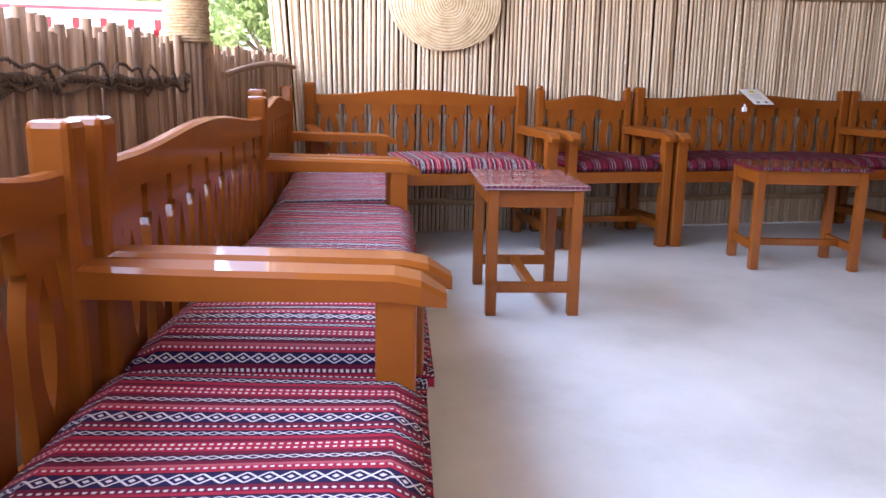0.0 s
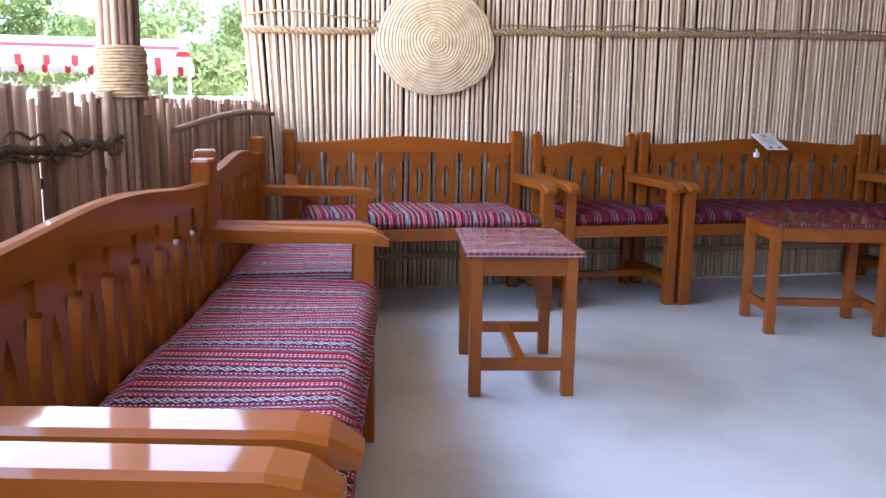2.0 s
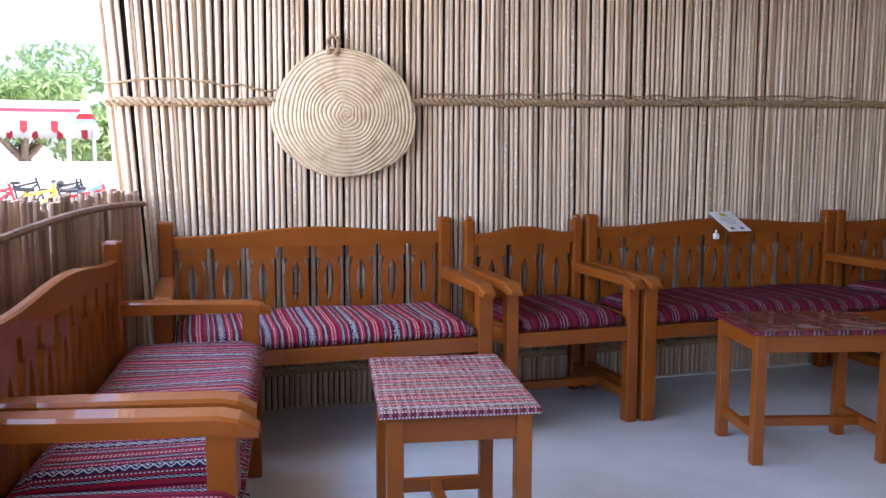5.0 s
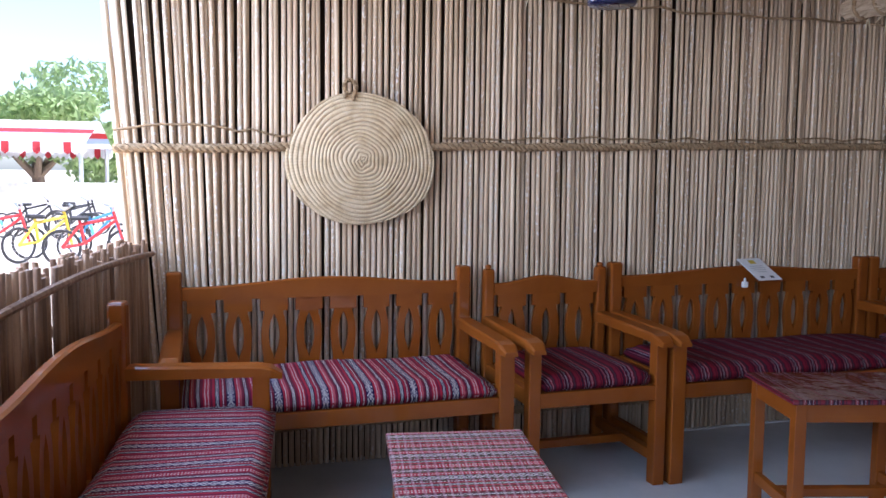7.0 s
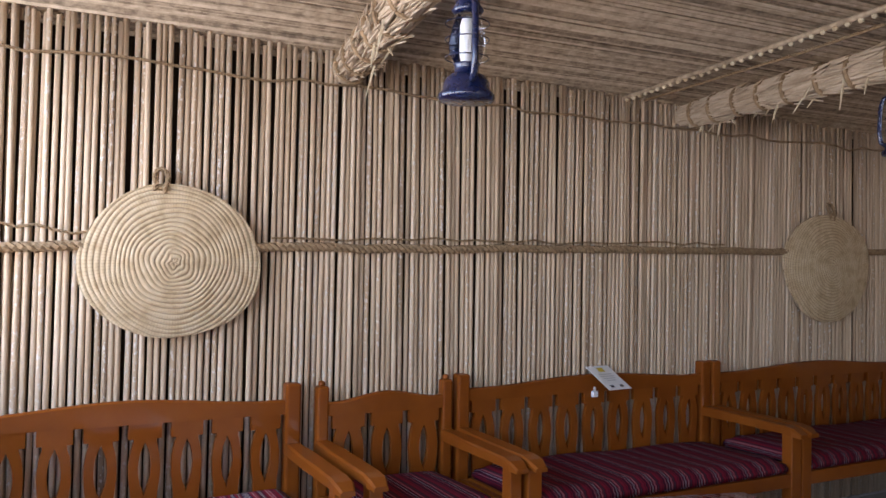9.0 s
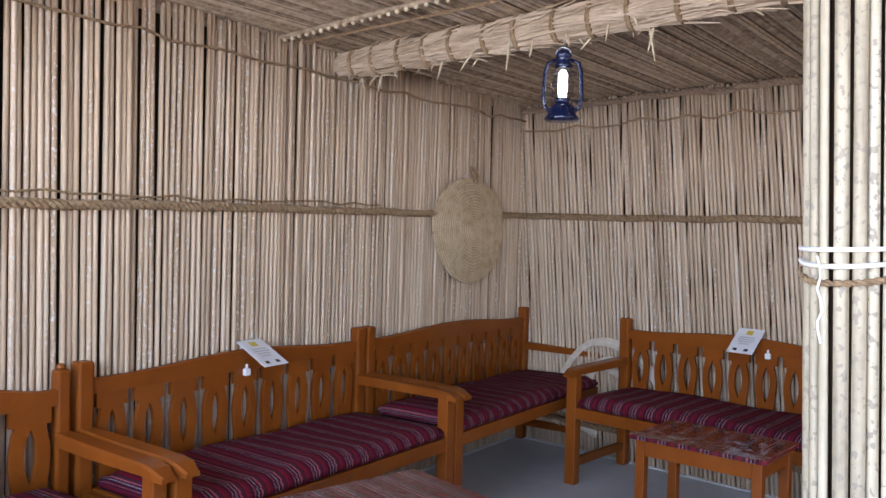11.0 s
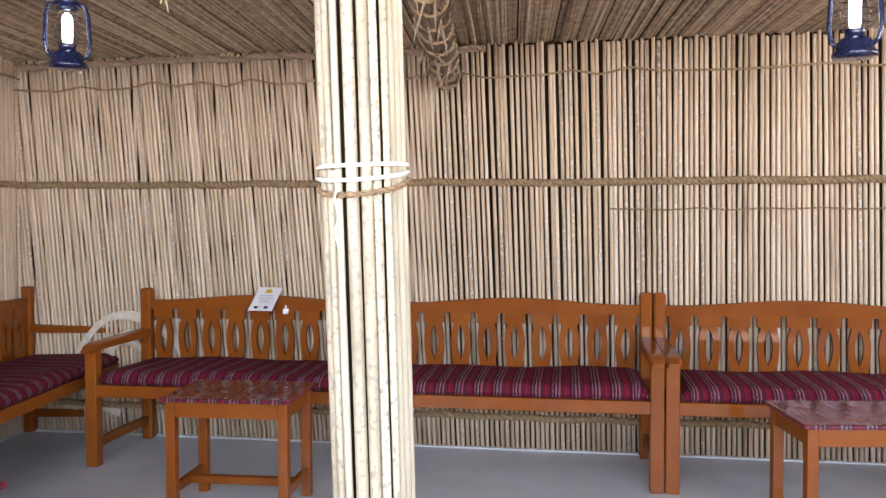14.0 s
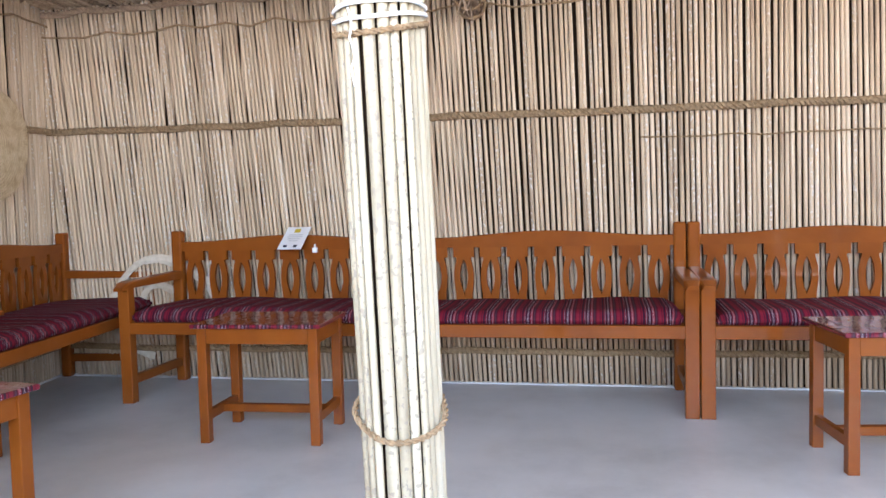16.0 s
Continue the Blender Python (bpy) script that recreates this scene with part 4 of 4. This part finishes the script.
p = on_n(2.16, 0.905, 0.125)
menu_card(pose(p.x, p.y, p.z, -62, 0, N_ANGLE + 4), "white printed card tilted on a bench's crest rail")
p = on_n(2.10, 0.825, 0.092)
clip(pose(p.x, p.y, p.z, 0, 0, N_ANGLE))
p = on_e(4.10, 0.90, 0.115)
menu_card(pose(p.x, p.y, p.z, -52, 0, E_ANGLE - 90 - 4), "white printed card tilted on a bench beside the corner")
p = on_e(3.98, 0.83, 0.092)
clip(pose(p.x, p.y, p.z, 0, 0, E_ANGLE - 90))


# ---- basket in the corner gap ----
def corner_basket(m):
    """A worn flat ring of wide pale palm-leaf strips, standing flat against the wall."""
    ob = thing("palm_basket", m, "pale woven palm-leaf basket ring standing behind the corner bench", "basket")
    for r, a0, a1, half, y in ((0.335, -0.6, 3.7, 0.027, 0.004), (0.325, 0.3, 1.9, 0.030, -0.003), (0.16, 0.2, 2.9, 0.028, 0.0), (0.315, 3.6, 4.5, 0.030, -0.003), (0.22, 0.9, 2.3, 0.018, 0.006)):
        bm = bmesh.new()
        rows, n = [], 26
        for i in range(n + 1):
            a = a0 + (a1 - a0) * i / n
            q, f = r + 0.012 * math.sin(4 * a + r * 40), half * (0.85 + 0.15 * math.sin(2.2 * a))
            rows.append([bm.verts.new((1.12 * p * math.cos(a), h + 0.003 * math.sin(3 * a), p * math.sin(a))) for p, h in ((q - f, 0.0), (q, -0.005), (q + f, 0.0), (q + f, 0.004), (q - f, 0.004))])
        for a, b in zip(rows, rows[1:]):
            for j in range(5):
                bm.faces.new((a[j], a[(j + 1) % 5], b[(j + 1) % 5], b[j]))
        bm.faces.new(rows[0])
        bm.faces.new(rows[-1])
        bmesh.ops.recalc_face_normals(bm, faces=bm.faces)
        part("woven_strip", bm, PALE_LEAF, ob).matrix_local = pose(0, y, 0)
    return ob


p = on_e(5.05, 0.44, 0.016)
corner_basket(pose(p.x, p.y, p.z, 0, 0, E_ANGLE - 90))


# ---- outside, beyond the fence ----
def leafy_crown(centre, rad, n, seed):
    r0 = random.Random(seed)
    bm = bmesh.new()
    lobes = [(Vector((r0.uniform(-1, 1) * rad[0] * 0.65, r0.uniform(-1, 1) * rad[1] * 0.65, r0.uniform(-0.7, 0.75) * rad[2])), r0.uniform(0.28, 0.5)) for _ in range(16)]
    for k in range(n):
        c, s = lobes[k % len(lobes)]
        d = Vector((r0.gauss(0, 1), r0.gauss(0, 1), r0.gauss(0, 1))).normalized() * r0.uniform(0.5, 1.0)
        p = Vector(centre) + c + Vector((d.x * rad[0], d.y * rad[1], d.z * rad[2])) * s
        q = Euler((r0.uniform(-1.2, 1.2), r0.uniform(-1.2, 1.2), r0.uniform(0, 6))).to_matrix()
        L, W = r0.uniform(0.07, 0.17), r0.uniform(0.04, 0.08)
        vs = [bm.verts.new(p + q @ Vector(v)) for v in ((-L, 0, 0), (0, -W, 0.03), (L, 0, 0), (0, W, 0.03))]
        bm.faces.new(vs)
    return bm


def tree(x, y, h, rad, n, seed, label):
    r0 = random.Random(seed)
    ob = thing("tree", pose(x, y, -0.1), label, "tree", "trees beyond the fence")
    trunk_h = h * 0.45
    part("trunk", tube([(0, 0, 0), (0.08, 0.05, trunk_h * 0.5), (0.02, 0.1, trunk_h), (0.1, 0.1, h * 0.7)], [0.22, 0.17, 0.13, 0.05], 10), BARK, ob)
    for k in range(5):
        a = k * 1.3 + r0.uniform(0, 0.5)
        part("limb", tube([(0.02, 0.1, trunk_h * 0.8), (0.8 * math.cos(a), 0.8 * math.sin(a), h * 0.55), (1.6 * math.cos(a), 1.6 * math.sin(a), h * 0.68)], [0.10, 0.06, 0.02], 7), BARK, ob)
    part("crown", leafy_crown((0, 0, h * 0.68), rad, n, seed), LEAF, ob)
    return ob


tree(-8.5, 21.0, 4.0, (3.2, 3.0, 1.5), 11000, 31, "leafy green tree standing beyond the canopies")
tree(-13.5, 19.0, 3.7, (3.0, 3.0, 1.4), 8000, 32, "broad green tree beyond the striped canopy")
tree(-18.5, 17.0, 4.2, (3.6, 3.2, 1.6), 7000, 33, "green tree in full leaf beside the yard")
tree(-5.6, 26.0, 4.2, (3.0, 3.0, 1.6), 9000, 34, "green tree half hidden by the reed wall")
tree(-22.0, 10.0, 4.0, (3.4, 3.0, 1.5), 5000, 35, "green tree in the bright yard")


def striped_canopy(m, w, d, h, label):
    """A market canopy: four poles, a sloped striped roof and a scalloped valance."""
    ob = thing("canopy", m, label, "canopy", "striped canopies")
    for sx in (-1, 1):
        for sy in (-1, 1):
            part("pole", tube([(sx * w / 2, sy * d / 2, 0), (sx * w / 2, sy * d / 2, h)], 0.035, 8), STEEL, ob)
    bands = (PALE_CLOTH, PALE_CLOTH, RED_CLOTH, BLUE_CLOTH, PALE_CLOTH)
    rise = 0.42
    for s in (-1, 1):
        for k, mt in enumerate(bands):
            bm = bmesh.new()
            a, b = k / len(bands), (k + 1) / len(bands)
            ya, yb = s * (d / 2 + 0.1) * a, s * (d / 2 + 0.1) * b
            za, zb = h + rise * (1 - a), h + rise * (1 - b)
            vs = [bm.verts.new(v) for v in ((-w / 2 - 0.1, ya, za), (w / 2 + 0.1, ya, za), (w / 2 + 0.1, yb, zb), (-w / 2 - 0.1, yb, zb))]
            bm.faces.new(vs)
            bmesh.ops.solidify(bm, geom=list(bm.faces), thickness=0.012)
            part("roof_strip", bm, mt, ob)
        n = 40
        for k in range(n):
            x0, x1 = -w / 2 - 0.1 + (w + 0.2) * k / n, -w / 2 - 0.1 + (w + 0.2) * (k + 1) / n
            bm = bmesh.new()
            y = s * (d / 2 + 0.1)
            vs = [bm.verts.new(v) for v in ((x0, y, h), (x1, y, h), (x1, y, h - 0.15), ((x0 + x1) / 2, y, h - 0.20), (x0, y, h - 0.15))]
            bm.faces.new(vs)
            bmesh.ops.solidify(bm, geom=list(bm.faces), thickness=0.01)
            part("valance", bm, RED_CLOTH if k % 4 == 1 else PALE_CLOTH, ob)
    return ob


striped_canopy(pose(-7.1, 15.0, -0.1, 0, 0, 12), 4.2, 3.0, 2.02, "canopy with a red and white striped roof on steel poles")
striped_canopy(pose(-10.9, 11.6, -0.1, 0, 0, 30), 3.8, 2.8, 2.05, "far red and white striped canopy in the yard")


def bicycle(m, paint, label):
    ob = thing("bicycle", m, label, "bicycle", "parked children's bicycles")
    for x in (-0.40, 0.40):
        wheel = part("wheel", tube([(x + 0.23 * math.cos(t), 0, 0.25 + 0.23 * math.sin(t)) for t in (2 * math.pi * i / 24 for i in range(25))], 0.021, 6), BLACK, ob, "black tyre")
        bm = bmesh.new()
        for k in range(6):
            a = math.pi * k / 6
            tube([(x - 0.22 * math.cos(a), 0, 0.25 - 0.22 * math.sin(a)), (x + 0.22 * math.cos(a), 0, 0.25 + 0.22 * math.sin(a))], 0.003, 4, bm)
        part("spokes", bm, STEEL, wheel)
    bm = bmesh.new()
    for a, b in (((-0.40, 0, 0.25), (-0.12, 0, 0.30)), ((-0.12, 0, 0.30), (-0.18, 0, 0.62)), ((-0.12, 0, 0.30), (0.28, 0, 0.62)), ((-0.17, 0, 0.56), (0.26, 0, 0.66)), ((-0.40, 0, 0.25), (-0.17, 0, 0.56)), ((0.40, 0, 0.25), (0.25, 0, 0.74))):
        tube([a, b], 0.022, 7, bm)
    part("frame", bm, paint, ob)
    part("saddle", box(-0.30, -0.06, 0.62, -0.06, 0.06, 0.68, 0.02), BLACK, ob)
    part("handlebar", tube([(0.16, -0.26, 0.84), (0.24, -0.2, 0.82), (0.25, 0, 0.74), (0.24, 0.2, 0.82), (0.16, 0.26, 0.84)], 0.014, 7), STEEL, ob)
    return ob


bikes = [(-3.3, 9.2, YELLOW, "yellow"), (-3.0, 9.9, CYAN, "light blue"), (-3.9, 9.5, RED, "red"), (-4.5, 9.1, YELLOW, "yellow"), (-2.75, 9.0, RED, "red"), (-4.1, 8.5, CYAN, "light blue"),
         (-5.0, 12.9, BLACK, "black"), (-4.3, 12.6, BLACK, "black"), (-4.6, 13.4, BLACK, "black"), (-5.6, 12.6, CYAN, "light blue"), (-6.1, 13.1, BLACK, "black"), (-5.4, 11.0, YELLOW, "yellow")]
tagged(part("terrace", box(-11.0, 7.6, -0.1, -1.6, 13.9, 0.50, 0.02), SAND), "low raised terrace of pale sunlit concrete", "terrace", kind="structure")
tagged(part("terrace_wall", box(-11.0, 13.9, -0.1, -1.6, 14.1, 1.28, 0.03), PLASTER), "low whitewashed wall at the back of the terrace", "wall", kind="structure")
r0 = random.Random(2)
for x, y, paint, colour in bikes:
    bicycle(pose(x, y, 0.5, 0, r0.uniform(-4, 4), r0.uniform(-30, 60)) @ Matrix.Diagonal((0.72, 0.72, 0.72, 1)), paint, colour + " children's bicycle parked in the yard")


def low_wall_far():
    bm = box(-26, 29, -0.1, 10, 29.3, 1.6)
    return tagged(part("yard_wall", bm, PLASTER), "long pale plaster yard wall far behind the trees", "wall", kind="structure")


low_wall_far()

# ---- reeds of the walls and the fence ----
rnd = random.Random(21)
reed_meshes = [rod_mesh("reed", WALL_H + rnd.uniform(0.0, 0.05), rnd.uniform(0.0108, 0.0134), REED, 0.004, 7, 0.01) for _ in range(14)]
fence_meshes = [rod_mesh("reed", rnd.uniform(1.055, 1.11), rnd.uniform(0.016, 0.024), FENCE_REED, 0.004, 6, 0.004, 0.5) for _ in range(14)]


def row_of_reeds(parent, meshes, start, direction, out, length, step, depth=0.018, flat=False, splay=0, sway=0.0, even=0.16, corner=0.0, sunk=0.0):
    """Upright reeds side by side; the first few lean outwards by up to splay degrees."""
    s, k = 0.0, 0
    ang = math.degrees(math.atan2(direction.y, direction.x))
    while s < length:
        p = start + direction * s + out * (depth + rnd.uniform(-0.004, 0.004) + (0.015 if rnd.random() < sunk else 0.0))
        o = new("reed", rnd.choice(meshes))
        lean = -splay * max(0.0, 1 - k / 14) + sway * (math.sin(1.7 * s + 0.6) + 0.6 * math.sin(4.1 * s + 2.0))
        if corner:
            lean -= corner / (1 + math.exp((s - 2.9) / 0.4)) + 0.8
        spin = rnd.uniform(-12, 12) if flat else rnd.uniform(0, 360)
        o.matrix_world = pose(p.x, p.y, 0, 0, 0, ang) @ pose(0, 0, 0, rnd.uniform(-0.1, 0.1), rnd.gauss(0, 0.08) + lean, 0) @ pose(0, 0, 0, 0, 0, spin)
        o.parent = parent
        s += step * rnd.uniform(1 - even, 1 + even)
        k += 1


def reeds_behind(parent, meshes, start, direction, out, length, step, depth, label):
    """A second layer of upright reeds behind the first, joined into one mesh."""
    verts, faces, s = [], [], 0.0
    while s < length:
        me = rnd.choice(meshes)
        p = start + direction * s + out * (depth + rnd.uniform(-0.004, 0.004))
        m = pose(p.x, p.y, 0, rnd.gauss(0, 0.1), rnd.gauss(0, 0.1), rnd.uniform(0, 360))
        k = len(verts)
        verts += [m @ v.co for v in me.vertices]
        faces += [[k + i for i in f.vertices] for f in me.polygons]
        s += step * rnd.uniform(0.8, 1.2)
    me = bpy.data.meshes.new("reed_layer")
    me.from_pydata(verts, [], faces)
    me.materials.append(REED)
    for f in me.polygons:
        f.use_smooth = len(f.vertices) == 4
    ob = tagged(new("reed_layer", me), label, kind="stuff")
    ob.parent = parent
    return ob


reeds_behind(wall_n, reed_meshes, on_n(2.0), N_DIR, N_OUT, 2.8, 0.034, 0.044, "dry reeds behind the front layer")
reeds_behind(wall_e, reed_meshes, on_e(5.95), E_DIR, E_OUT, 2.9, 0.036, 0.044, "dry reeds behind the front layer")
row_of_reeds(wall_n, reed_meshes, on_n(-0.88), N_DIR, N_OUT, 5.80, 0.0283, splay=4.5, sway=0.35, even=0.07, sunk=0.04)
for k, back in enumerate((0.036, 0.058)):
    row_of_reeds(wall_n, reed_meshes, on_n(-0.88 + 0.0168 * (1 - k)), N_DIR, N_OUT, 0.42, 0.0278, back, splay=4.5, sway=0.35, even=0.03)
row_of_reeds(wall_e, reed_meshes, on_e(5.95), E_DIR, E_OUT, 8.0, 0.0294, sway=0.3, even=0.07, corner=4.2, sunk=0.03)
row_of_reeds(fence, fence_meshes, FENCE_S, FENCE_DIR, FENCE_OUT, 6.87, 0.045, 0.012, flat=True)
row_of_reeds(fence, fence_meshes, FENCE_S, FENCE_DIR, FENCE_OUT, 6.87, 0.049, 0.065, flat=True)
